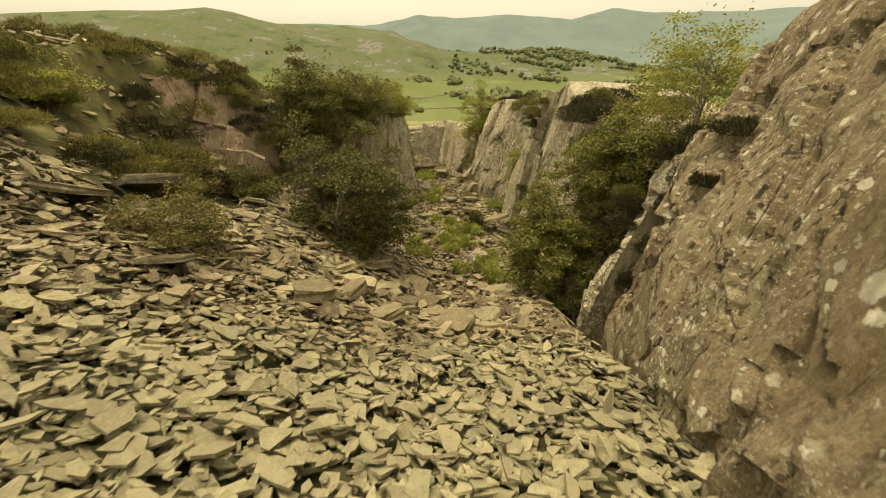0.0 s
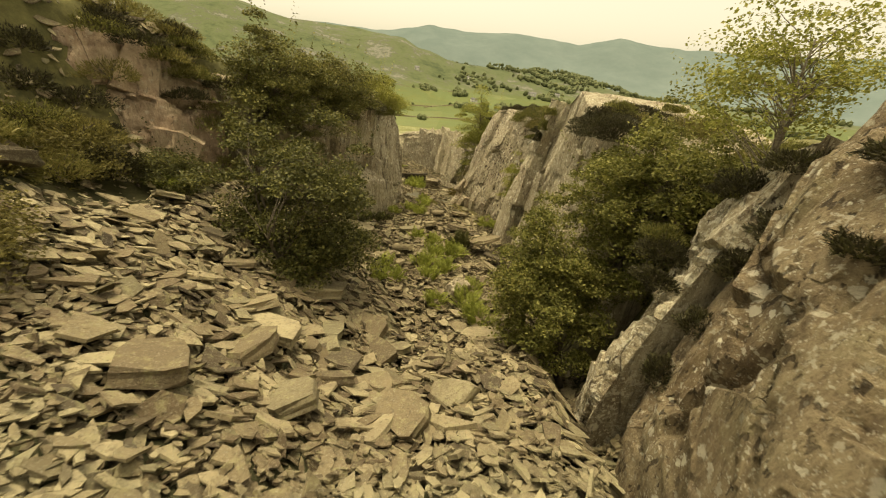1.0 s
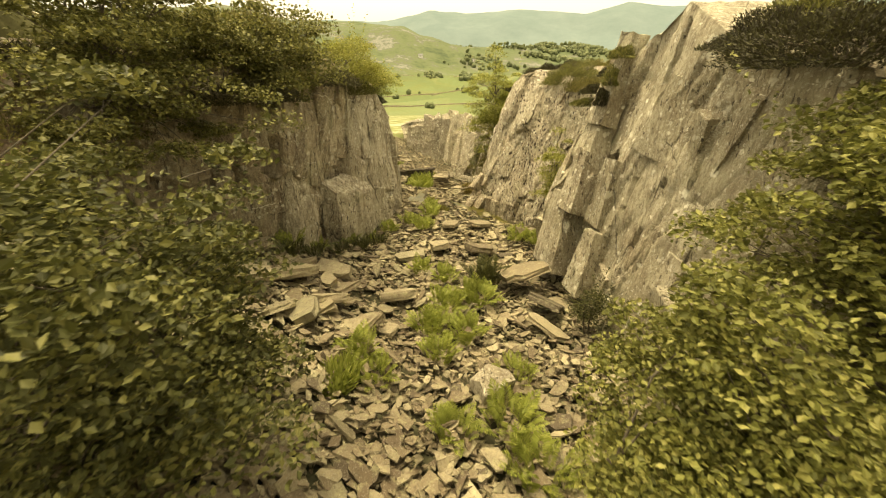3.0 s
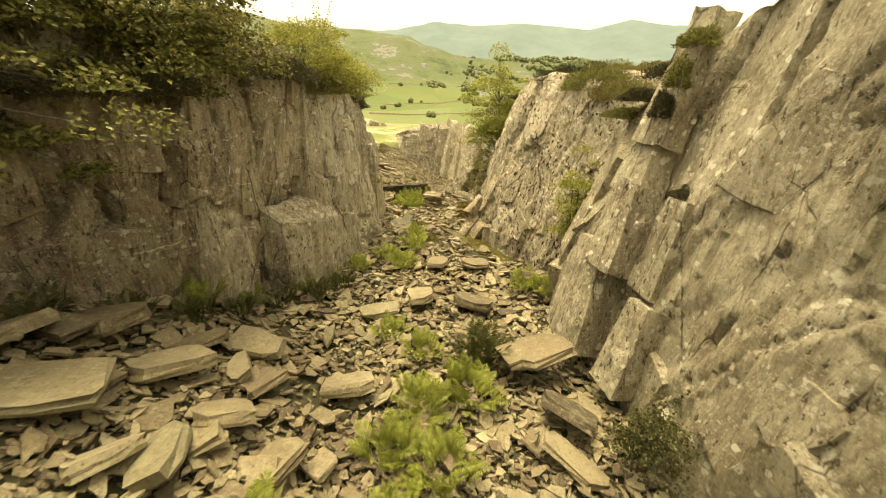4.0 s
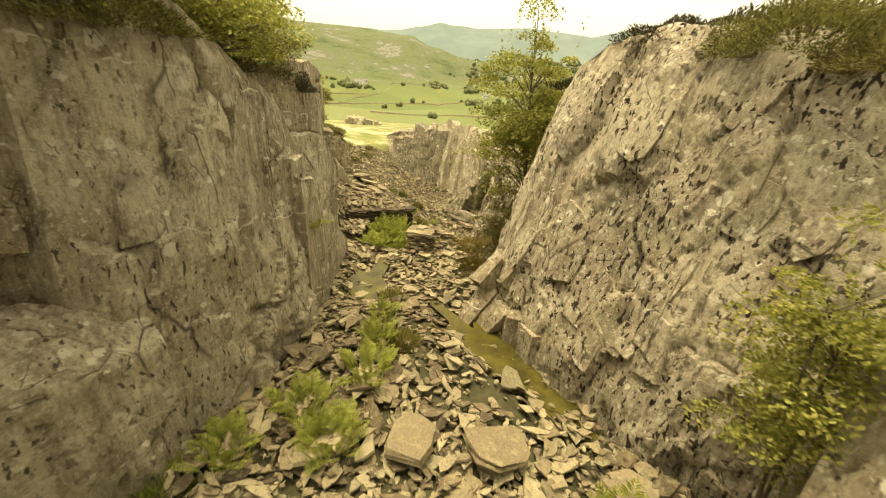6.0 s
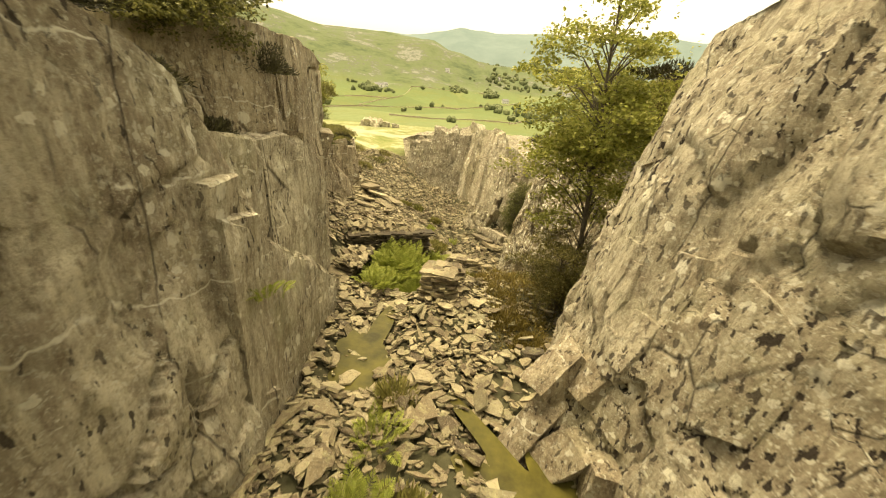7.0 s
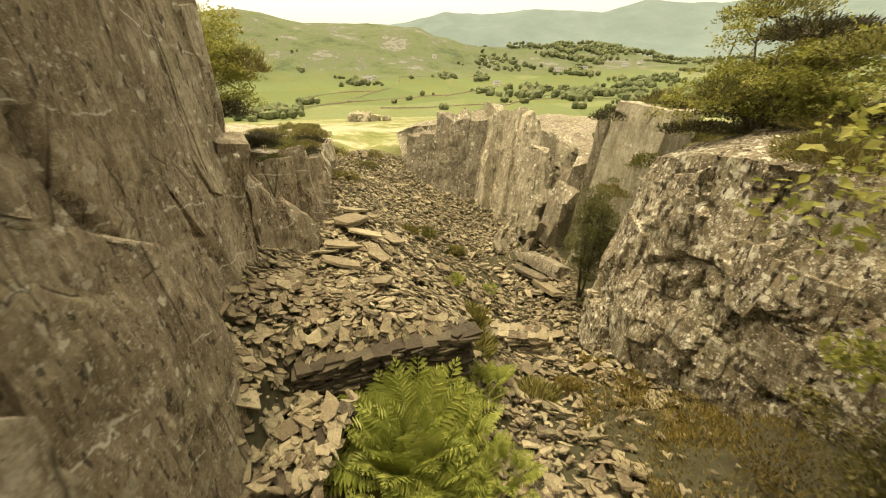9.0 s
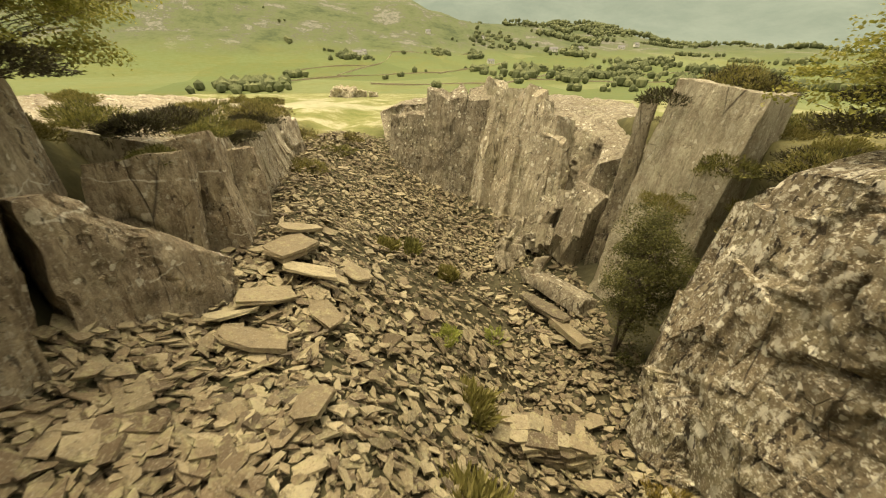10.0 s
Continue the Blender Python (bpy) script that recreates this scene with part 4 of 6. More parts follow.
for x, y, z, size, turn, seed, mt in (
        (2.35, 35.0, -1.0, (0.7, 1.0, 2.0), (5, 18, 20), 54, ROCK_COLUMN),
        (1.75, 35.9, -1.3, (0.5, 0.9, 1.3), (10, 24, 50), 55, ROCK_COLUMN), (1.55, 33.0, -1.75, (0.6, 1.5, 0.35), (0, 20, 35), 59, ROCK_COLUMN)):
    boulder("rock", "brown broken quarry block with lichen", x, y, z, size, turn, seed, mt, "quarry blocks", 0.07, 18, "rock", 0.3)
# the stepped part of the wall: a sloping ledge below, squared blocks on it
hewn("rock", "sloping slate ledge split from the wall", [(-1.45, 20.1, -0.3), (-1.5, 20.05, 2.83), (-1.68, 21.5, 1.98), (-1.74, 22.4, 1.26), (-1.93, 23.7, 0.46), (-1.9, 23.75, -0.3), (-2.6, 20.1, 2.95), (-2.6, 22.4, 1.42), (-2.6, 23.75, 0.6), (-2.6, 23.75, -0.3), (-2.6, 20.1, -0.3)], ROCK_LEFT, 51, "quarry blocks", 0.03)
hewn("rock", "squared slate block standing on the sloping ledge", [(-2.16, 20.5, 1.0), (-2.2, 20.5, 3.42), (-2.2, 21.95, 3.12), (-2.1, 21.96, 1.0), (-2.75, 20.5, 3.5), (-2.75, 21.95, 3.2), (-2.75, 20.5, 1.0), (-2.75, 21.95, 1.0)], ROCK_LEFT, 57, "quarry blocks", 0.035)
hewn("rock", "slate block with a slanting shoulder on the sloping ledge", [(-2.14, 22.0, 0.6), (-2.2, 22.0, 3.13), (-2.17, 22.9, 3.08), (-2.14, 23.2, 2.86), (-2.12, 23.42, 2.52), (-2.1, 23.7, 2.24), (-2.12, 23.75, 0.3), (-2.8, 22.0, 3.2), (-2.8, 22.9, 3.14), (-2.8, 23.65, 2.34), (-2.8, 23.8, 0.3), (-2.8, 22.0, 0.6)], ROCK_LEFT, 58, "quarry blocks", 0.03)
hewn("rock", "brown block with a mossy ledge at the pit", [(-2.5, 23.85, 3.0), (-2.66, 24.6, 2.6), (-2.8, 25.35, 2.05), (-2.9, 25.7, 1.0), (-2.35, 24.0, -0.3), (-2.55, 25.05, -0.3), (-2.9, 25.75, -0.3), (-3.5, 23.85, 3.1), (-3.5, 25.4, 2.15), (-3.5, 25.9, -0.3), (-3.5, 23.85, -0.3)], ROCK_DARK, 62, "quarry blocks", 0.045)
hewn("rock", "pale topped block jutting from the shaded wall", [(-2.85, 15.95, 2.5), (-2.45, 15.95, 2.2), (-2.15, 16.6, 1.86), (-1.85, 17.5, 1.82), (-2.1, 17.75, 2.2), (-2.6, 17.2, 2.4), (-2.9, 16.0, 0.4), (-2.5, 16.1, 0.0), (-2.0, 16.9, 0.0), (-1.8, 17.6, 0.0), (-2.4, 18.0, 0.0)], ROCK_LEFT, 59, "quarry blocks", 0.05)
hewn("rock", "narrow slate buttress standing against the wall", [(-3.4, 14.75, 3.5), (-3.02, 14.85, 3.42), (-2.86, 15.5, 3.34), (-3.2, 15.7, 3.5), (-3.5, 14.6, 0.2), (-2.98, 14.9, 0.2), (-2.78, 15.5, 0.2), (-3.3, 15.8, 0.2)], ROCK_LEFT, 60, "quarry blocks", 0.04)
hewn("rock", "fallen wedge of quarried slate against the wall", [(-3.6, 27.75, 0.0), (-3.8, 27.95, 2.02), (-3.85, 28.25, 1.98), (-3.52, 29.55, 0.74), (-3.42, 29.45, 0.0), (-4.7, 28.4, 0.0), (-4.7, 28.4, 1.9), (-4.5, 29.9, 0.0), (-4.3, 29.9, 0.8)], ROCK_DARK, 53, "quarry blocks", 0.05)
for k, (x, y, z, w, t, lean, turn) in enumerate(((-4.45, 29.6, 0.1, 0.55, 1.9, 6, 30), (-4.25, 30.4, 0.0, 0.6, 2.0, -4, 24), (-4.3, 31.2, 0.0, 0.5, 1.7, 3, 28))):
    q = pose(x, y, z, -6, lean, turn)
    hewn("rock", "upright brown slate block in the low wall", [q @ Vector(c) for c in ((-w, -0.3, -0.3), (w, -0.3, -0.3), (w, 0.4, -0.3), (-w, 0.4, -0.3), (-w * 0.9, -0.28, t * 0.92), (w * 0.7, -0.28, t), (w * 0.8, 0.3, t * 0.95), (-w * 0.8, 0.3, t * 0.9))], ROCK_DARK, 620 + k, "quarry blocks", 0.04)
# long plates standing proud along the edge of the slab cliff
for k, (a, b, w, out) in enumerate((((3.32, 14.6, 4.0), (3.72, 14.75, 5.6), 0.22, 0.12), ((3.16, 14.6, 3.35), (3.4, 14.75, 4.05), 0.26, 0.16), ((2.95, 14.4, 2.3), (3.22, 14.5, 3.5), 0.24, 0.24), ((2.78, 14.6, 0.9), (3.02, 14.72, 2.55), 0.4, 0.3), ((3.22, 13.85, 2.2), (3.36, 13.8, 3.5), 0.2, 0.03), ((2.95, 13.6, 0.8), (3.25, 13.7, 2.1), 0.25, 0.1))):
    n, across = Vector((-0.93, -0.25, 0.25)), Vector((-0.25, 0.95, 0.05))
    c = []
    for p, wide in ((Vector(a), w * 1.15), ((Vector(a) + Vector(b)) / 2, w), (Vector(b), w * 0.75)):
        c += [p + across * (wide * s + 0.03 * math.sin(7 * k + 3 * s)) + n * o for s in (-1, 1) for o in (out, -0.25)]
    hewn("rock", "long slate plate standing along the slab cliff", c, ROCK_PALE, 640 + k, "standing plates", 0.03)
hewn("rock", "tall smooth slate slab standing on edge", [(2.2, 33.4, -2.3), (2.72, 33.35, 0.85), (3.02, 33.35, 2.62), (3.75, 31.9, 2.5), (3.2, 31.75, -0.4), (2.75, 31.8, -2.3), (3.9, 34.2, 2.5), (4.8, 32.8, 2.4), (4.0, 34.2, -2.3), (4.8, 32.6, -2.3)], ROCK_SMOOTH, 17, "standing plates", 0.03, "rock", 0.09)
hewn("rock", "narrow slate fin beside the smooth slab", [(2.42, 34.4, -2.3), (2.8, 34.2, -2.3), (2.95, 34.4, 2.1), (3.2, 34.2, 2.2), (3.1, 34.8, 2.1), (2.6, 34.8, -2.3), (3.4, 34.7, 2.0), (3.1, 34.7, -2.3)], ROCK_COLUMN, 18, "standing plates", 0.04)
# upright columns of the far wall, leaning to one side, split by deep joints
run, k = 0.0, 0
while run < 1.0:
    rng = np.random.default_rng(700 + k)
    w = rng.uniform(0.35, 1.05) * np.interp(run, [0, 0.5, 0.62, 1], [0.7, 1.0, 0.8, 1.1])
    run += w / 7.6
    t, k = run - w / 15.2, k + 1
    fx, fy = np.interp(t, [0, 0.3, 0.55, 0.7, 1], [2.2, 1.5, 0.3, -0.6, -3.2]), np.interp(t, [0, 0.3, 0.55, 0.7, 1], [36.5, 38.05, 39.1, 39.55, 41.0])
    fx, fy = fx - np.interp(t, [0.45, 0.6], [0.35, 0]), fy + rng.uniform(-0.14, 0.0) - np.interp(t, [0.45, 0.6], [0.25, 0])
    tall = np.interp(t, [0, 0.3, 0.55, 0.75, 1], [3.2, 4.2, 4.5, 3.8, 2.3]) * rng.uniform(0.94, 1.04)
    foot = np.interp(t, [0, 0.6, 1], [-2.2, -2.2, -1.4])
    d = rng.uniform(0.25, 0.5)
    q = pose(fx, fy, foot, -12 + rng.uniform(-3, 3), np.interp(t, [0, 0.55, 0.75, 1], [13, 13, 4, 0]) + rng.uniform(-2, 3), np.interp(t, [0, 0.5, 1], [42, 22, -28]) + rng.uniform(-3, 3))
    c = [q @ Vector((a * w * (0.58 if t < 0.5 else 0.8) * (1 - 0.15 * (z > 0) * rng.random()), b * d + rng.uniform(-0.05, 0.05), tall * (z * rng.uniform(0.86, 1.05)))) for a in (-1, 0.3, 1) for b in (-1, 1) for z in (0, 0.55, 1)]
    # columns past 0.6 face away from the light; a darker slate paints their shade
    hewn("rock", "upright slate column in the far quarry wall" if t < 0.6 else "dark brown upright slate column in the far quarry wall, shade in its colour", c, ROCK_PALE if t < 0.6 else ROCK_COLUMN, 700 + k, "slate columns", 0.045)
# angular blocks heaped at the foot of the far wall
for k in range(34):
    rng = np.random.default_rng(760 + k)
    x, y = 0.2 + 1.9 * rng.random() ** 0.7, rng.uniform(33.8, 36.8)
    z = float(ground_height(np.array([x]), np.array([y]))[0]) + max(0, x - 0.7) * rng.uniform(0.0, 0.95)
    s = rng.uniform(0.25, 0.6)
    q = pose(x, y, z + s * 0.3, rng.uniform(-45, 25), rng.uniform(0, 50), rng.uniform(0, 70))
    c = [q @ Vector((a * s * 0.5 * rng.uniform(0.6, 1.1), b * s * 0.2 * rng.uniform(0.6, 1.1), e * s * rng.uniform(0.5, 1.1))) for a in (-1, 1) for b in (-1, 1) for e in (-0.5, 0.6)]
    hewn("rock", "angular slate block fallen from the far wall", c, ROCK_COLUMN, 760 + k, "fallen blocks", 0.02)

# ---- pools ----
for i, (cx, cy, a, b, turn, deep) in enumerate(POOLS):
    k = 72
    an = np.linspace(0, 2 * math.pi, k, endpoint=False)
    wob = 1 + 0.5 * fbm(np.stack([np.cos(an) * 2.2, np.sin(an) * 2.2, an * 0 + i * 7.1], -1), 3, 4)
    u, w = a * 1.05 * wob * np.cos(an), b * 1.05 * wob * np.sin(an)
    c, s = math.cos(radians(turn)), math.sin(radians(turn))
    level = float(cutting(np.array([cx]), np.array([cy]))[0]) + deep * 0.6
    ring = np.stack([cx + u * c - w * s, cy + u * s + w * c, np.full(k, level)], -1)
    me = mesh_of("water", [*ring, (cx, cy, level)], [(j, (j + 1) % k, k) for j in range(k)], WATER)
    tagged(new("water", me), "still brown-green rainwater pool among slates", "water", kind="structure")


# ---- slates ----
def slate_shapes(rng, n, length, thick, k=5):
    """n irregular k-sided plates, flat at the origin: n x 2k x 3."""
    a = (np.arange(k)[None] + rng.uniform(-0.46, 0.46, (n, k))) * 2 * math.pi / k
    r = rng.uniform(0.45, 1.25, (n, k))
    wide = rng.uniform(0.35, 0.8, (n, 1))
    x, y = np.cos(a) * r * length[:, None] / 2, np.sin(a) * r * length[:, None] / 2 * wide
    top = np.stack([x, y, np.repeat(thick[:, None] / 2, k, 1) * rng.uniform(0.7, 1.3, (n, k))], -1)
    low = np.stack([x * rng.uniform(0.88, 1.1, (n, k)), y * rng.uniform(0.88, 1.1, (n, k)), -np.repeat(thick[:, None] / 2, k, 1)], -1)
    return np.concatenate([top, low], 1)


def plate_faces(k, under=True):
    out = [np.array([tuple(range(k))] + ([tuple(range(2 * k - 1, k - 1, -1))] if under else []))]
    return out + [np.array([(i, i + k, (i + 1) % k + k, (i + 1) % k) for i in range(k)])]


def turned(rng, n, lean, slope):
    """Rotation matrices: a random heading, a lean of about lean degrees, then the ground's own slope."""
    h = rng.uniform(0, 2 * math.pi, n)
    t = np.abs(rng.normal(0, radians(lean), n))
    d = rng.uniform(0, 2 * math.pi, n)
    cz, sz, o, l = np.cos(h), np.sin(h), np.zeros(n), np.ones(n)
    Z = np.stack([np.stack([cz, -sz, o], -1), np.stack([sz, cz, o], -1), np.stack([o, o, l], -1)], 1)
    up = np.stack([np.sin(t) * np.cos(d) - slope[:, 0] * 0.8, np.sin(t) * np.sin(d) - slope[:, 1] * 0.8, np.cos(t)], -1)
    up /= np.linalg.norm(up, axis=1, keepdims=True)
    xa = np.cross(np.broadcast_to([0.0, 1.0, 0.0], up.shape), up)
    xa /= np.linalg.norm(xa, axis=1, keepdims=True)
    ya = np.cross(up, xa)
    return np.stack([xa, ya, up], -1) @ Z


def slope_at(x, y):
    e = 0.25
    return np.stack([(ground_height(x + e, y) - ground_height(x - e, y)) / (2 * e), (ground_height(x, y + e) - ground_height(x, y - e)) / (2 * e)], -1).clip(-0.9, 0.9)


def in_pool(x, y, grow=1.0):
    hit = np.zeros(len(x), bool)
    for cx, cy, a, b, turn, deep in POOLS:
        c, s = math.cos(radians(turn)), math.sin(radians(turn))
        u, w = (x - cx) * c + (y - cy) * s, -(x - cx) * s + (y - cy) * c
        hit |= np.hypot(u / a, w / b) < grow
    return hit


WALL_Y = [11.5, 13, 15, 17, 19, 21, 23, 24.2, 27, 29, 31, 34, 38, 41, 44]
WALL_X = [-4.7, -4.1, -3.4, -2.5, -1.7, -1.8, -2.0, -2.8, -3.5, -4.2, -4.6, -5.1, -6.1, -6.9, -7.2]


def scatter(rng, n, x0, x1, y0, y1):
    x, y = rng.uniform(x0, x1, n), rng.uniform(y0, y1, n)
    lo = np.where(y < 11.5, -9.0, np.interp(y, WALL_Y, WALL_X))
    hi = np.interp(y, STA, RIGHT_X) + 0.5
    # thin patches where soil and moss show
    bare = vnoise(np.stack([x * 0.7, y * 0.7, x * 0], -1), 31)
    keep = (x > lo) & (x < hi) & (~in_pool(x, y, 0.6) | (rng.random(n) < 0.2)) & ((bare < 0.5) | (y < 13) | (rng.random(n) < 0.4))
    # wet mossy ground beside the willow
    keep &= ~((x > 0.9) & (x < 2.6) & (y > 22.4) & (y < 26.8) & (rng.random(n) < 0.8))
    # heather bank on the left
    keep &= ~((x < -4.6) & (y > 5.5) & (y < 11.5) & (rng.random(n) < 0.88))
    return x[keep], y[keep]


def slate_mesh(name, rng, x, y, length, lean, lift, k=5, level=None):
    n = len(x)
    thick = length * rng.uniform(0.02, 0.085, n) + 0.006
    v = slate_shapes(rng, n, length, thick, k)
    R = turned(rng, n, lean, slope_at(x, y))
    z = (ground_height(x, y) if level is None else np.full(n, level)) + rng.uniform(0, lift, n) + thick * 0.3 + length * 0.06
    v = np.einsum("nij,nkj->nki", R, v) + np.stack([x, y, z], -1)[:, None]
    f = np.arange(n)[:, None, None] * 2 * k
    return mesh_of(name, v.reshape(-1, 3), [(p[None] + f).reshape(-1, p.shape[1]) for p in plate_faces(k, False)], SLATE)


def slate_field(name, seed, n, area, sizes, lean, lift, k=5):
    rng = np.random.default_rng(seed)
    x, y = scatter(rng, n, *area)
    length = np.exp(rng.normal(math.log(sizes[0]), sizes[1], len(x))).clip(0.05, sizes[2])
    length = np.minimum(length, np.interp(y, [3.5, 5.5], [0.27, 1.0]))
    return slate_mesh(name, rng, x, y, length, lean, lift, k)


def stuff(name, label, category, me, parent=None):
    ob = new(name, me)
    if parent:
        ob.parent = parent
    return tagged(ob, label, category if not parent else "", kind="stuff")


scree = stuff("scree", "loose heap of broken grey-brown slate waste", "scree", slate_field("scree", 1, 26000, (-9, 3.4, -1.5, 12), (0.15, 0.5, 0.55), 27, 0.2, 6))
stuff("chips", "small slate chips among the larger slates", "", slate_field("chips", 2, 8500, (-7, 3.4, -1, 13), (0.085, 0.35, 0.16), 22, 0.09, 5), scree)
stuff("broken_slates", "larger angular slates strewn over the slope", "", slate_field("broken_slates", 8, 1300, (-4.2, 2.3, 4.6, 10.0), (0.3, 0.3, 0.55), 24, 0.22, 6), scree)
stuff("fresh_slates", "thin flat slates freshly tipped at the head of the slope", "", slate_field("fresh_slates", 7, 6000, (-4.2, 2.6, -1.2, 5.0), (0.15, 0.35, 0.26), 20, 0.16, 6), scree)
floor_scree = stuff("scree", "flat slate litter covering the narrow quarry floor", "scree", slate_field("scree", 3, 15000, (-4, 3.2, 11.5, 24), (0.145, 0.5, 0.5), 23, 0.14, 6))
stuff("chips", "small slate chips on the quarry floor", "", slate_field("chips", 4, 7500, (-4, 3.2, 11.5, 25), (0.08, 0.35, 0.15), 20, 0.06, 5), floor_scree)
tip = stuff("scree", "sloping tip of small grey slates", "scree", slate_field("scree", 5, 24000, (-6.5, 2.6, 23.5, 43), (0.125, 0.45, 0.45), 23, 0.14, 6))
stuff("chips", "small slate chips on the tip", "", slate_field("chips", 6, 8000, (-5.5, 2.4, 23.5, 36), (0.085, 0.35, 0.16), 18, 0.06, 5), tip)
rng = np.random.default_rng(77)
hx, hy = rng.normal(-9.4, 2.3, 9000), rng.normal(12.6, 1.9, 9000)
keep = (hx < -5.9) & (hy > 10.9) & (vnoise(np.stack([hx * 0.4, hy * 0.4, hx * 0], -1), 8) > -0.35)
hx, hy = hx[keep][:5500], hy[keep][:5500]
stuff("scree", "old slate tip along the skyline of the bank", "scree", slate_mesh("scree", rng, hx, hy, np.exp(rng.normal(math.log(0.27), 0.4, len(hx))).clip(0.1, 0.7), 17, 0.12))


def loose(label, seed, count, area, size, z=None, lean=20):
    """A spread of loose slates over a stretch of the floor or of a wall top."""
    rng = np.random.default_rng(seed)
    x, y = rng.uniform(area[0], area[1], count), rng.uniform(area[2], area[3], count)
    me = slate_mesh("scree", rng, x, y, np.exp(rng.normal(math.log(size), 0.4, count)).clip(0.07, 0.5), lean, 0.12, 5, z)
    return stuff("scree", label, "scree", me)


loose("brown slates lying under the rock wall", 301, 900, (-3.5, -2.0, 23.9, 27.6), 0.16)
loose("brown slates at the foot of the quarry wall", 302, 700, (-3.9, -2.4, 27.0, 31), 0.17)
loose("mossy slates on the heather bank", 303, 180, (-8.2, -5.2, 5.0, 11.0), 0.2)
loose("loose slates behind the retaining wall", 304, 420, (-2.6, -0.6, 26.75, 28.2), 0.15)
rng = np.random.default_rng(305)
u, w = rng.uniform(-1.1, 1.0, 170), rng.uniform(-0.08, 0.4, 170)
c, s = math.cos(radians(22)), math.sin(radians(22))
stuff("scree", "loose slates lying on the retaining wall", "scree", slate_mesh("scree", rng, -1.65 + u * c - w * s, 26.5 + u * s + w * c, np.exp(rng.normal(math.log(0.17), 0.35, 170)).clip(0.08, 0.26), 9, 0.06, 6, 0.37))

# single slates that can be picked out, nearest the path
plates = []
rng = np.random.default_rng(9)
for v in slate_shapes(rng, 12, np.full(12, 1.0), rng.uniform(0.06, 0.14, 12), 6):
    plates.append(mesh_of("slate", v, plate_faces(6), SLAB))
for owner, area, count in ((scree, (-4.5, 2.3, 2.2, 10.5), 290), (floor_scree, (-2.4, 2.3, 12.5, 23), 290), (tip, (-2.6, 1.2, 24, 33), 290)):
    x, y = scatter(rng, count, *area)
    size = np.exp(rng.normal(math.log(0.26), 0.3, len(x))).clip(0.18, 0.6) * np.interp(y, [3.5, 5.5, 22, 25], [0.6, 1, 1, 0.75])
    R = turned(rng, len(x), 15, slope_at(x, y))
    z = ground_height(x, y) + 0.1 + size * 0.08
    for i in range(len(x)):
        m = Matrix(R[i].tolist()).to_4x4() @ Matrix.Scale(size[i], 4)
        m.translation = (x[i], y[i], z[i])
        part("slate", plates[i % 12], owner, "", m)


def slab(x, y, size, turn, seed, label="large grey-brown slate slab lying on slate waste", up=0.0):
    """A thick riven plate with stepped, chipped edges, lying on the ground."""
    rng = np.random.default_rng(seed)
    layers = 3
    box = np.array([(-1, -1), (rng.uniform(-0.6, 0.6), -1.1), (1, -1), (1.05, rng.uniform(-0.5, 0.6)), (1, 1), (rng.uniform(-0.6, 0.6), 1.1), (-1, 1), (-1.1, rng.uniform(-0.6, 0.6))], float)
    k = len(box)
    for cut in rng.choice(4, 2, replace=False) * 2:
        box[cut] *= rng.uniform(0.7, 0.95, 2)
    box = box * 0.92 + rng.uniform(-0.13, 0.13, box.shape)
    vs, fs = [], []
    for j in range(layers + 1):
        rr = rng.uniform(0.92, 1.06, k)
        for i in range(k):
            vs.append((box[i, 0] * rr[i] * size[0] / 2, box[i, 1] * rr[i] * size[1] / 2, size[2] * (j / layers - 0.5) + rng.uniform(-0.012, 0.012)))
    for j in range(layers):
        for i in range(k):
            a, b = j * k + i, j * k + (i + 1) % k
            fs.append((a, b, b + k, a + k))
    fs += [tuple(reversed(range(k))), tuple(range(layers * k, layers * k + k))]
    ob = new("slate_slab", mesh_of("slate_slab", vs, fs, SLAB_PALE))
    ob.matrix_basis = pose(x, y, float(ground_height(np.array([x]), np.array([y]))[0]) + size[2] * 0.5 + 0.17 + up, *turn)
    return tagged(ob, label, "slab", "loose slabs")


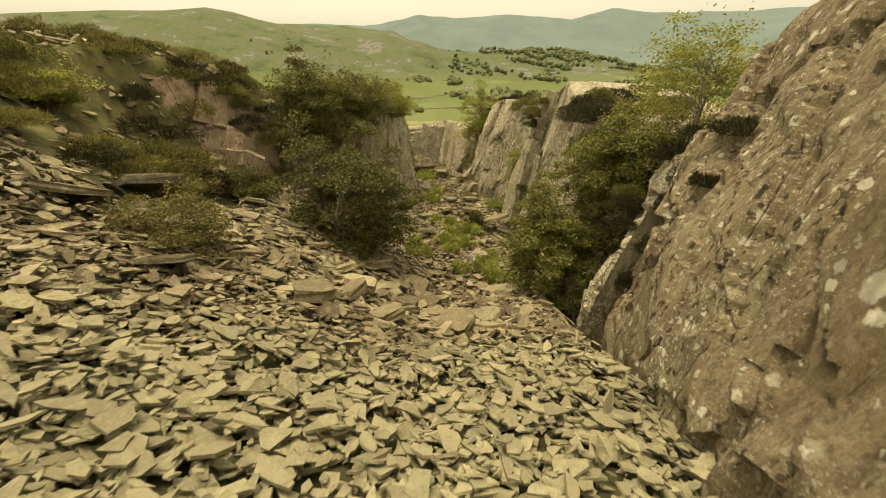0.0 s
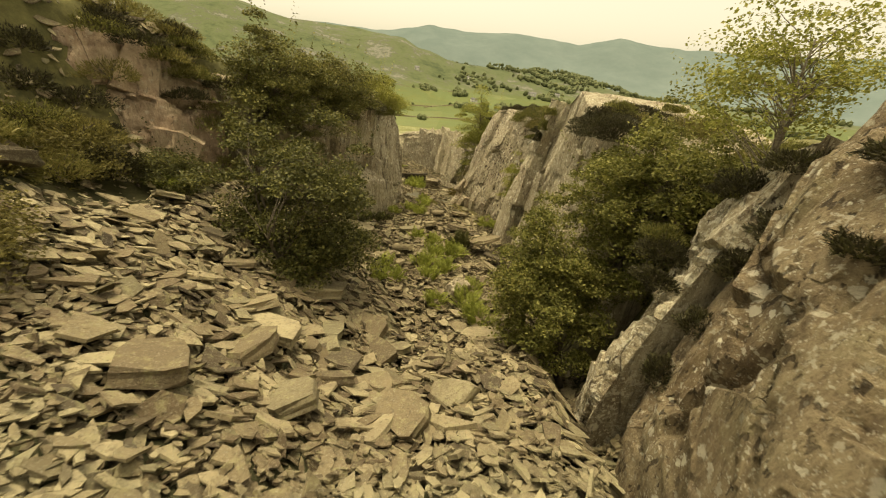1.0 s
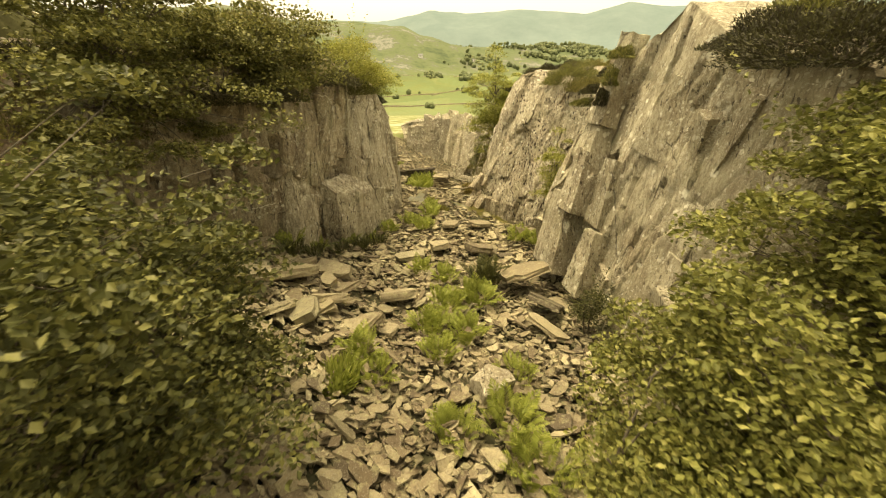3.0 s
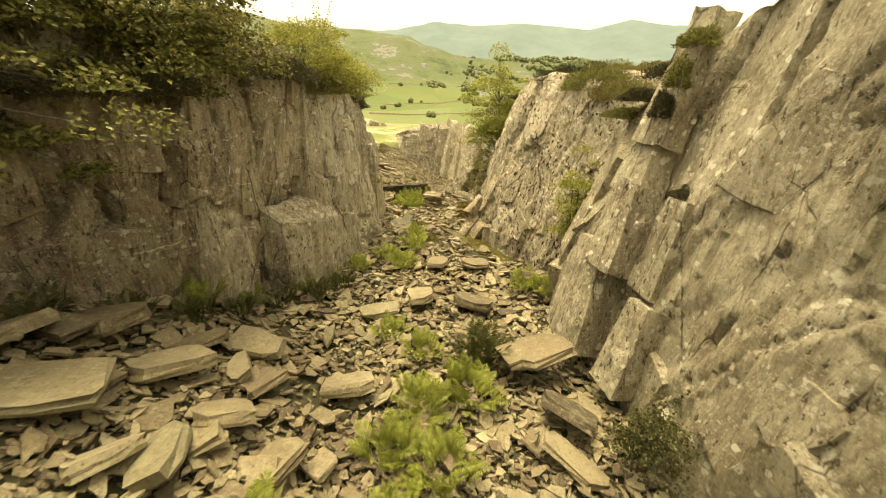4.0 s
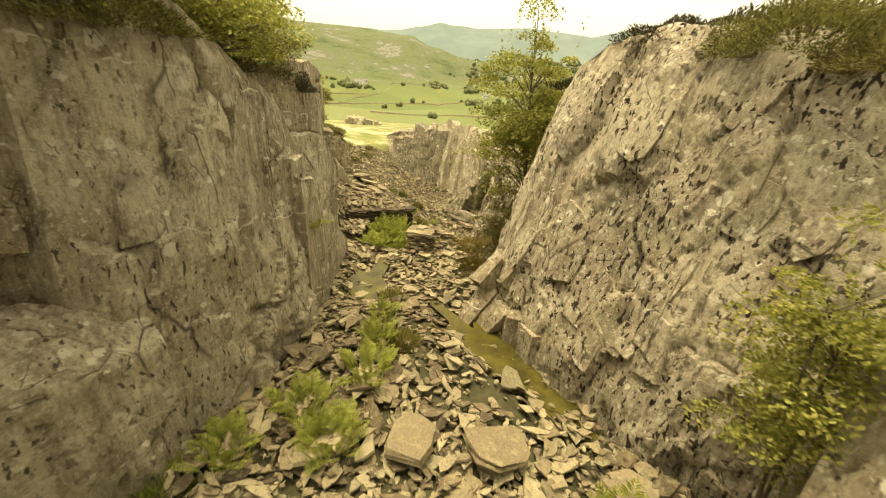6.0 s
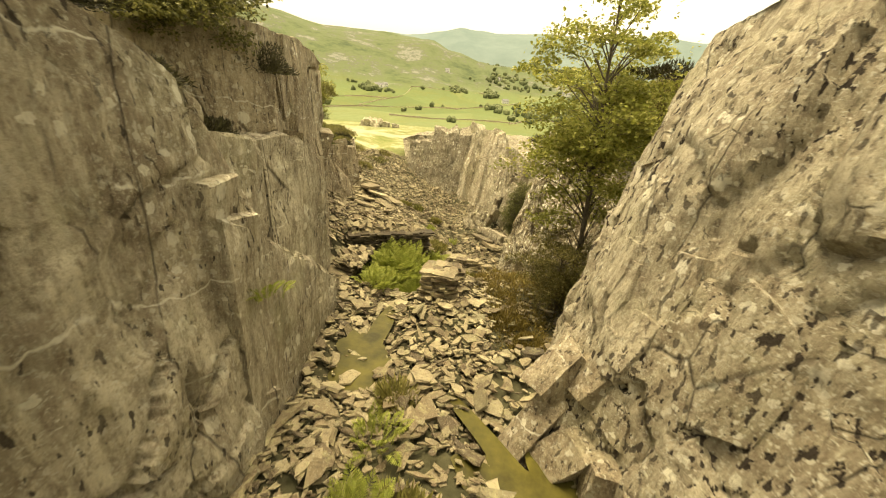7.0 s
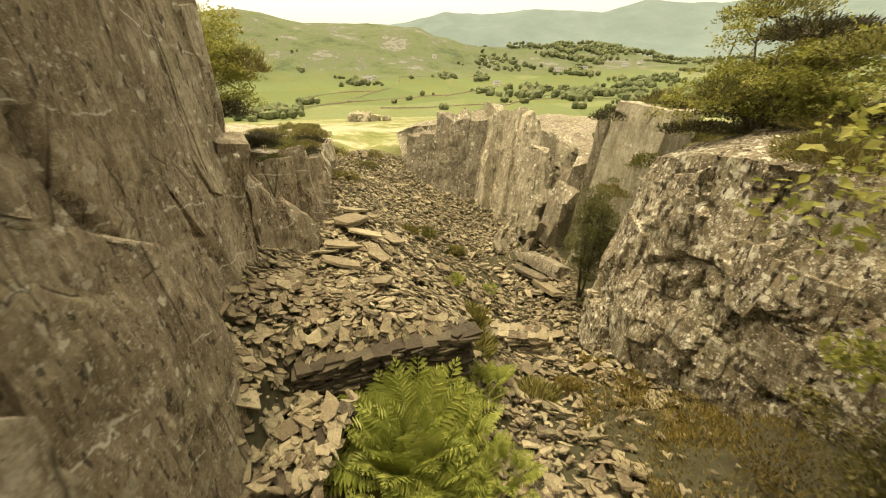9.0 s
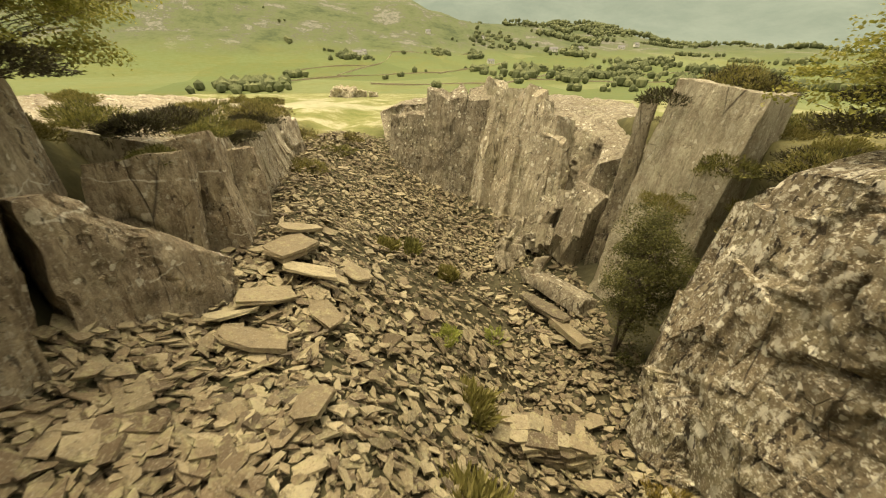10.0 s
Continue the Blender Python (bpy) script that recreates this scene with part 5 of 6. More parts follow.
for k, (x, y, size, turn, *lift) in enumerate((
        (-1.55, 5.95, (1.0, 0.5, 0.16), (-8, 4, -8)), (-1.7, 4.4, (0.55, 0.5, 0.2), (-10, 8, 20)), (-1.55, 7.95, (1.0, 0.6, 0.2), (-12, 8, 15)), (-2.6, 7.4, (0.5, 0.35, 0.1), (-14, 12, 30)), (-3.2, 7.3, (0.5, 0.35, 0.1), (-14, 14, 0)), (-1.05, 6.95, (0.36, 0.95, 0.13), (-16, 4, 12)),
        (-0.75, 6.0, (0.7, 0.4, 0.13), (-12, 0, -20)), (-0.05, 5.6, (0.4, 0.28, 0.1), (-20, 10, 40)), (1.5, 8.85, (1.0, 0.45, 0.13), (0, -6, 8)),
        (2.0, 14.05, (1.05, 0.75, 0.16), (-14, -12, 18), 0.32), (2.3, 13.1, (0.75, 0.6, 0.14), (-28, 10, -30), 0.15), (2.2, 12.5, (0.85, 0.4, 0.12), (-20, 18, -40)),
        (1.2, 15.9, (0.8, 0.5, 0.2), (-12, 6, -10)), (0.15, 16.0, (0.6, 0.85, 0.18), (-16, -6, 10)), (-0.6, 15.6, (0.9, 0.45, 0.1), (-4, 0, 20)),
        (-2.9, 11.8, (1.2, 0.85, 0.16), (-10, 6, 20)), (-2.4, 12.7, (0.8, 0.6, 0.2), (-12, 10, 50)), (-3.2, 12.9, (0.8, 0.7, 0.22), (-10, -6, 10)),
        (-1.6, 12.3, (0.6, 0.6, 0.18), (-25, 12, 30)), (-1.0, 12.0, (0.7, 0.5, 0.15), (-18, 0, 70)), (-3.4, 11.0, (0.9, 0.6, 0.18), (-10, 12, -20)),
        (1.3, 17.6, (0.75, 0.5, 0.12), (-6, 4, 5)), (0.4, 17.7, (0.6, 0.5, 0.1), (-6, 4, 65)), (2.5, 17.2, (0.5, 0.4, 0.2), (-20, 14, 10)),
        (-4.6, 4.7, (0.8, 0.5, 0.12), (-14, 18, 30)), (-4.0, 7.4, (0.5, 0.35, 0.1), (-8, 20, 10)),
        (-4.9, 6.4, (1.2, 0.7, 0.2), (-16, 12, 60)), (-5.6, 6.9, (1.0, 0.8, 0.16), (-24, 16, -20)), (-3.0, 3.7, (0.6, 0.4, 0.1), (-12, 22, 70)),
        (-4.4, 8.6, (0.5, 0.45, 0.12), (-20, 20, 40)), (-3.3, 8.0, (0.45, 0.35, 0.1), (-12, 16, 0)),
        (-2.75, 28.5, (0.7, 0.28, 0.06), (-4, 16, 12)), (-3.0, 29.3, (0.8, 0.4, 0.07), (0, 18, 40)), (-2.3, 29.2, (0.5, 0.3, 0.05), (-4, 22, -30)), (-2.7, 29.9, (0.8, 0.3, 0.06), (-6, 14, 5)), (-3.2, 28.9, (0.6, 0.35, 0.06), (-12, 18, 64)), (-2.3, 30.5, (0.6, 0.3, 0.06), (-4, 16, -26)), (-3.2, 30.9, (0.7, 0.4, 0.07), (-6, 14, 30)),
        (-3.1, 30.3, (0.8, 0.6, 0.12), (0, 6, 60)), (-1.9, 27.7, (0.4, 0.28, 0.05), (-8, 10, 80)), (-2.3, 24.7, (0.55, 0.9, 0.2), (-10, 22, 4)),
        (1.0, 32.2, (0.4, 1.3, 0.14), (-4, 10, 30)), (1.35, 31.4, (0.35, 0.9, 0.14), (-4, 14, 24)), (-0.9, 25.9, (0.5, 0.35, 0.12), (-10, 10, 10)))):
    slab(x, y, (size[0] * 0.92, size[1], size[2] * 0.8), turn, 200 + k, up=0.02 + sum(lift))
rng = np.random.default_rng(88)
for k in range(16):
    s = rng.uniform(0.4, 0.8)
    slab(rng.uniform(-3.7, -0.6), rng.uniform(11.1, 13.8), (s, s * rng.uniform(0.5, 0.8), s * rng.uniform(0.16, 0.26)), (rng.uniform(-28, -4), rng.uniform(-4, 22), rng.uniform(0, 180)), 260 + k)
for k in range(14):
    s = rng.uniform(0.35, 0.65)
    slab(rng.uniform(-2.2, 0.8), rng.uniform(4.2, 8.2), (s, s * rng.uniform(0.5, 0.8), s * rng.uniform(0.16, 0.26)), (rng.uniform(-30, -8), rng.uniform(-8, 22), rng.uniform(0, 180)), 280 + k)
boulder("rock", "pale rounded boulder among ferns", 1.08, 10.95, 0.85, (0.55, 0.45, 0.4), (10, 5, 30), 71, ROCK_LEFT, amp=0.05)
for k, (x, y, z, w, d, t, lean) in enumerate(((1.28, 20.75, 0.55, 0.5, 0.3, 0.75, 24), (1.48, 20.42, 0.5, 0.42, 0.28, 0.62, 14), (1.42, 20.85, 1.15, 0.42, 0.3, 0.55, 34), (1.68, 20.1, 0.55, 0.36, 0.26, 0.55, 8), (1.66, 20.6, 1.3, 0.34, 0.26, 0.5, 28))):
    rng = np.random.default_rng(820 + k)
    w, d, t = w * 1.35, d * 1.5, t * 1.3
    q = pose(x + 0.08, y, z, rng.uniform(-25, 25), lean, 40 + rng.uniform(-45, 45))
    c = [q @ Vector((a * w * 0.5 * rng.uniform(0.4, 1.15), b * d * 0.5 * rng.uniform(0.5, 1.1), e * t * 0.5 * rng.uniform(0.55, 1.15))) for a in (-1, 1) for b in (-1, 1) for e in (-1, 1)]
    hewn("rock", "broken slate block at the foot of the pitted rock", c, ROCK_DARK, 820 + k, "leaning plates", 0.02, "rock", 0.1)


# ---- dry stone stacks ----
rng = np.random.default_rng(31)
course = []
for _ in range(8):
    box = np.array([(-.5, -.5), (-.1, -.54), (.5, -.48), (.52, .1), (.47, .5), (-.48, .52)]) + rng.uniform(-0.07, 0.07, (6, 2))
    both = np.concatenate([np.column_stack([box, np.full(6, 0.5)]), np.column_stack([box + rng.uniform(-0.05, 0.05, (6, 2)), np.full(6, -0.5)])])
    course.append(mesh_of("slate", both, plate_faces(6), SLAB))
# the same course slates, with moss and wall-face shade in their colour
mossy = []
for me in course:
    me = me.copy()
    me.materials[0] = SLAB_MOSSY_SHADED
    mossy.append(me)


def stack(x, y, z, wide, deep, tall, turn, seed, label, kinds=None, thin=1.0):
    """Courses of flat slates laid one on another."""
    rng = np.random.default_rng(seed)
    base = base_of("stone_stack", x, y, z)
    base.matrix_basis = pose(x, y, z, 0, 0, turn)
    h = 0.0
    rows = max(1, round(deep / 0.24))
    while h < tall:
        th = rng.uniform(0.022, 0.055) * thin
        for row in range(rows):
            cut = -wide / 2 + rng.uniform(-0.04, 0.04)
            while cut < wide / 2 - 0.05:
                w = rng.uniform(0.1, 0.25)
                m = pose(cut + w / 2, (row + 0.5) * deep / rows - deep / 2 + rng.uniform(-0.06, 0.06), h + th / 2, rng.uniform(-5, 5), rng.uniform(-5, 5), rng.uniform(-16, 16))
                part("slate", (kinds or course)[int(rng.integers(8))], base, "", m @ Matrix.Diagonal((w * 1.04, deep / rows * rng.uniform(0.95, 1.25), th * 0.95, 1)))
                cut += w
        h += th * 0.97
    return tagged(base, label, "stone stack", "dry stone stacks")


stack(-0.1, 24.2, -0.05, 0.6, 0.62, 0.68, -5, 1, "low square pillar of dry-laid slates")
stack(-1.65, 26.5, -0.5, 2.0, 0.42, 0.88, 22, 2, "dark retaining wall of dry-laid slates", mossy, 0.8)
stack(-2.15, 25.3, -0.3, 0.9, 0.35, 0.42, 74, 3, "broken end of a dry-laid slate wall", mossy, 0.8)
loose("slates fallen from the broken wall", 306, 160, (-2.45, -1.85, 24.8, 25.9), 0.17, 0.1)
stack(0.25, 28.9, -1.5, 1.0, 0.4, 0.35, -8, 4, "remains of a low dry-laid slate wall")


# ---- plants ----
def leaves(rng, centres, size, spread_up=0.5, flat=0.5):
    """One small folded leaf at each centre."""
    n = len(centres)
    d = rng.normal(size=(n, 3))
    d[:, 2] *= flat
    d /= np.linalg.norm(d, axis=1, keepdims=True)
    up = rng.normal(size=(n, 3)) * 0.7 + np.array([0, 0, spread_up + 0.4])
    side = np.cross(d, up)
    side /= np.linalg.norm(side, axis=1, keepdims=True) + 1e-9
    nor = np.cross(side, d)
    s = size * rng.uniform(0.6, 1.3, (n, 1))
    a, b = centres - d * s * 0.5, centres + d * s * 0.5
    c, e = centres + side * s * 0.32 + nor * s * 0.1, centres - side * s * 0.32 + nor * s * 0.1
    v = np.stack([a, c, b, e], 1).reshape(-1, 3)
    k = np.arange(n)[:, None] * 4
    f = np.concatenate([k + np.array([[0, 1, 2]]), k + np.array([[0, 2, 3]])], 0)
    return v, f


def clumps(rng, count, radii, low=-0.6, rough=0.35, seed=0):
    """Clump centres through an uneven egg, more of them near its skin."""
    out = []
    while len(out) < count:
        d = rng.normal(size=3)
        d /= np.linalg.norm(d)
        if d[2] < low:
            continue
        r = rng.uniform(0.15, 1.0) ** 0.5
        r *= 0.9 + rough * float(vnoise(d[None] * 2.3 + seed, 3)[0])
        out.append(d * r * np.array(radii))
    return np.array(out)


def plant(name, label, category, at, middle, radii, count, per, leaf, leaf_mat, wood_mat, seed, trunk=0.05, clump=0.3, low=-0.6, group="", stems=3, rough=0.45, shoots=26, flat=0.6):
    """A woody plant: stems from its foot branch to leafy sprays with gaps between them, and shoots stand out of the crown."""
    rng = np.random.default_rng(seed)
    base = base_of(name, *at)
    mid = np.array(middle, float) - np.array(at)
    cc = clumps(rng, count, radii, low, rough, seed) + mid
    forks = []
    wood_part = "stem" if stems > 1 else "trunk"
    for s in range(stems):
        foot = np.array([rng.normal(0, trunk), rng.normal(0, trunk), -0.15])
        tip = mid + np.array([rng.normal(0, radii[0] * 0.3), rng.normal(0, radii[1] * 0.3), radii[2] * rng.uniform(0.1, 0.6)])
        if stems == 1:
            foot, tip = np.array([0, 0, -0.15]), mid + np.array([0, 0, radii[2] * 0.7])
        t = np.linspace(0, 1, 7)[:, None]
        forks.append((foot + (tip - foot) * t + np.sin(t * 5 + s) * np.array([[0.05, 0.04, 0]]) * radii[0], trunk * np.linspace(1, 0.25, 7)))
    boughs = [[tube(line, wide, 7)] for line, wide in forks]
    for c in cc:
        j = int(rng.integers(stems))
        line = forks[j][0]
        reach = np.hypot(*(c[:2] - line[-1][:2]))
        up = np.clip(c[2] - reach * rng.uniform(0.5, 0.9), line[1][2], line[-1][2] * 0.96)
        a = np.array([np.interp(up, line[:, 2], line[:, q]) for q in range(3)])
        bend = (a + c) / 2 + np.array([0, 0, 0.1 * radii[2]]) + rng.normal(0, 0.05, 3)
        boughs[j].append(tube([a, bend, c], [trunk * 0.22, trunk * 0.13, trunk * 0.05], 5))
    for pieces in boughs:
        part(wood_part, mesh_of(wood_part, *joined(pieces), wood_mat, True), base)
    # sprays: leaves over the upper side of flattened clumps
    n = count * per
    d = rng.normal(size=(n, 3))
    d[:, 2] = np.abs(d[:, 2]) * 0.9 - 0.25
    d /= np.linalg.norm(d, axis=1, keepdims=True)
    big = np.repeat(clump * rng.uniform(0.55, 1.35, count), per)[:, None]
    pts = np.repeat(cc, per, 0) + d * big * rng.uniform(0.25, 1.05, (n, 1)) ** 0.6 * np.array([1, 1, 0.62])
    extra = []
    for _ in range(shoots):
        c = cc[int(rng.integers(count))]
        out = (c - mid) / (np.linalg.norm(c - mid) + 1e-6) * 0.5 + np.array([0, 0, 0.8]) + rng.normal(0, 0.25, 3)
        L = clump * rng.uniform(1.0, 2.2)
        extra.append(c + out * np.linspace(0.3, 1, 14)[:, None] * L + rng.normal(0, leaf * 0.35, (14, 3)))
    pts = np.concatenate([pts] + extra)
    v, f = leaves(rng, pts, leaf, 0.5, flat)
    part("crown", mesh_of("crown", v, f, leaf_mat), base)
    return tagged(base, label, category, group)


plant("bush", "dense dark green bush growing from slate waste", "bush", (-2.2, 9.0, 1.6), (-2.25, 8.9, 3.2), (1.7, 1.4, 1.8), 140, 255, 0.063, LEAF_BUSH, BARK, 1, 0.05, 0.38, -0.9, "", 5, 0.45, 45)
plant("bush", "broad oak bush filling the gap under the cliff", "bush", (3.0, 8.0, 0.4), (2.65, 8.55, 2.1), (1.2, 1.25, 1.65), 150, 290, 0.058, LEAF_MID, BARK, 2, 0.06, 0.34, -0.6, "", 5, 0.45, 45)
plant("bush", "dark shaded bush behind the cliff's end", "bush", (4.1, 9.2, 2.6), (4.1, 9.1, 3.7), (1.4, 1.4, 1.9), 120, 255, 0.063, LEAF_MID, BARK, 3, 0.06, 0.4, -0.9)
plant("bush", "dark oak scrub on the cliff top", "bush", (4.4, 8.2, 3.9), (4.3, 8.1, 4.6), (1.2, 1.2, 0.85), 80, 220, 0.06, LEAF_MID, BARK, 19, 0.05, 0.36, -0.9)
plant("birch_tree", "small pale-stemmed birch on the cliff's shoulder", "tree", (3.85, 6.3, 4.75), (3.95, 6.7, 5.95), (0.85, 0.85, 0.85), 75, 115, 0.045, LEAF_LIGHT, BIRCH, 4, 0.035, 0.3, -0.8, "", 2)
plant("bush", "low dark scrub under the broken rock bank", "bush", (-4.9, 9.6, 3.1), (-4.9, 9.6, 3.5), (0.75, 0.65, 0.5), 50, 180, 0.05, LEAF_BUSH, BARK, 20, 0.03, 0.28, -0.8)
plant("bush", "low bronze scrub on the slate bank", "bush", (-5.7, 8.2, 3.6), (-5.7, 8.2, 4.0), (0.85, 0.75, 0.5), 55, 180, 0.05, LEAF_BROWN, BARK, 21, 0.03, 0.28, -0.8)
plant("bush", "low yellow-green sapling on the slate slope", "bush", (-3.4, 4.6, 3.7), (-3.4, 4.6, 4.25), (0.85, 0.65, 0.55), 70, 136, 0.037, LEAF_BROWN, BARK, 5, 0.02, 0.22, -0.9)
plant("bush", "yellow-green bush on the heather bank", "bush", (-7.0, 7.2, 5.2), (-7.0, 7.2, 5.75), (0.75, 0.6, 0.45), 50, 180, 0.045, LEAF_LIGHT, BARK, 23, 0.03, 0.26, -0.8)
plant("bush", "leafy oak scrub overhanging the rock wall", "bush", (-4.4, 12.4, 4.4), (-3.9, 12.4, 5.0), (1.6, 1.6, 1.7), 140, 255, 0.063, LEAF_OAK, BARK, 6, 0.06, 0.4, -0.95, "", 4, 0.45, 40)
plant("bush", "leafy scrub along the top of the wall", "bush", (-3.7, 15.0, 5.0), (-3.0, 14.9, 5.15), (1.2, 1.9, 1.05), 110, 255, 0.063, LEAF_OAK, BARK, 7, 0.05, 0.38, -0.95)
plant("bush", "yellow-green bush on the wall's brink", "bush", (-2.8, 18.6, 4.5), (-2.4, 18.4, 5.1), (0.95, 1.6, 0.8), 75, 204, 0.048, LEAF_YELLOW, BARK, 8, 0.04, 0.34, -0.9)
plant("bush", "open yellow-green bush hanging over the wall top", "bush", (-2.3, 19.6, 4.4), (-2.0, 19.6, 4.65), (0.7, 0.9, 0.55), 50, 170, 0.048, LEAF_LIGHT, BARK, 16, 0.04, 0.32, -0.8)
plant("bush", "dark bilberry bush hanging over the cracked wall", "bush", (-3.2, 22.0, 4.3), (-2.8, 21.9, 4.45), (0.6, 0.9, 0.45), 60, 200, 0.045, LEAF_OAK, BARK, 22, 0.03, 0.28, -0.9)
plant("ash_tree", "young ash tree beside the pale rock", "tree", (2.4, 24.2, 0.3), (2.25, 24.2, 3.6), (1.35, 1.35, 2.15), 125, 170, 0.067, LEAF_LIGHT, BARK, 9, 0.06, 0.38, -0.98, "", 1, 0.45, 40)
plant("bush", "bronze-green willow bush at the pool's edge", "bush", (2.2, 24.0, -0.1), (2.2, 24.1, 0.9), (0.85, 1.0, 1.05), 110, 187, 0.037, LEAF_BROWN, BARK, 10, 0.03, 0.24, -0.95)
plant("bush", "green bush growing on the craggy rock", "bush", (4.0, 29.5, 2.0), (4.0, 29.5, 3.0), (1.4, 1.5, 1.2), 120, 210, 0.05, LEAF_YELLOW, BARK, 11, 0.05, 0.34, -0.9, "", 4, 0.45, 40)
plant("bush", "bushy oak scrub on the rock top", "bush", (4.5, 26.8, 2.4), (4.3, 27.0, 3.3), (1.2, 1.4, 1.3), 90, 210, 0.052, LEAF_YELLOW, BARK, 12, 0.05, 0.36, -0.9)
plant("bush", "small rowan sapling at the foot of the slab cliff", "bush", (3.3, 16.9, 1.2), (3.2, 16.9, 2.4), (0.45, 0.5, 1.1), 55, 153, 0.041, LEAF_LIGHT, BARK, 13, 0.02, 0.22, -0.9)
plant("bush", "small dark bush at the foot of the slab cliff", "bush", (2.95, 12.5, 0.6), (2.95, 12.5, 1.1), (0.28, 0.28, 0.5), 20, 120, 0.04, LEAF_DARK, BARK, 18, 0.02, 0.22, -0.9)
plant("bush", "green bush above the cracked wall", "bush", (-5.6, 29.4, 2.6), (-5.1, 29.2, 3.5), (1.3, 1.4, 1.1), 110, 204, 0.044, LEAF_YELLOW, BARK, 14, 0.04, 0.32, -0.7)
plant("bush", "dark juniper bush between the slabs", "bush", (2.0, 31.0, -1.6), (2.15, 31.0, -0.1), (0.5, 0.6, 1.5), 150, 230, 0.03, LEAF_BUSH, BARK, 15, 0.03, 0.22, -0.95)


def cushion(name, label, x, y, radii, mat, seed, count=900, blade=0.09, z=None, up=1.2, category="heather", group=""):
    """A low hummock of fine upright sprigs."""
    rng = np.random.default_rng(seed)
    zz = float(ground_height(np.array([x]), np.array([y]))[0]) if z is None else z
    base = base_of(name, x, y, zz)
    d = rng.normal(size=(count, 3))
    d[:, 2] = np.abs(d[:, 2])
    d /= np.linalg.norm(d, axis=1, keepdims=True)
    r = rng.uniform(0.3, 1, (count, 1)) ** 0.4 * (1 + 0.4 * vnoise(d * 2.4 + seed, 5))[:, None]
    p = d * r * np.array(radii)
    w = rng.normal(size=(count, 3)) * 0.35 + d * 0.7 + np.array([0, 0, up * 0.5])
    w /= np.linalg.norm(w, axis=1, keepdims=True)
    s = np.cross(w, rng.normal(size=(count, 3)))
    s /= np.linalg.norm(s, axis=1, keepdims=True)
    L = blade * rng.uniform(0.6, 1.5, (count, 1))
    v = np.stack([p - s * L * 0.16, p + s * L * 0.16, p + w * L + s * L * 0.06], 1).reshape(-1, 3)
    part("foliage", mesh_of("foliage", v, np.arange(count * 3).reshape(-1, 3), mat), base)
    if category == "heather":
        tagged(part("woody_base", TWIGS[seed % 3], base, "thin woody twigs", Matrix.Diagonal((radii[0], radii[1], radii[2] * 1.15, 1))), kind="stuff")
    return tagged(base, label, category, group)


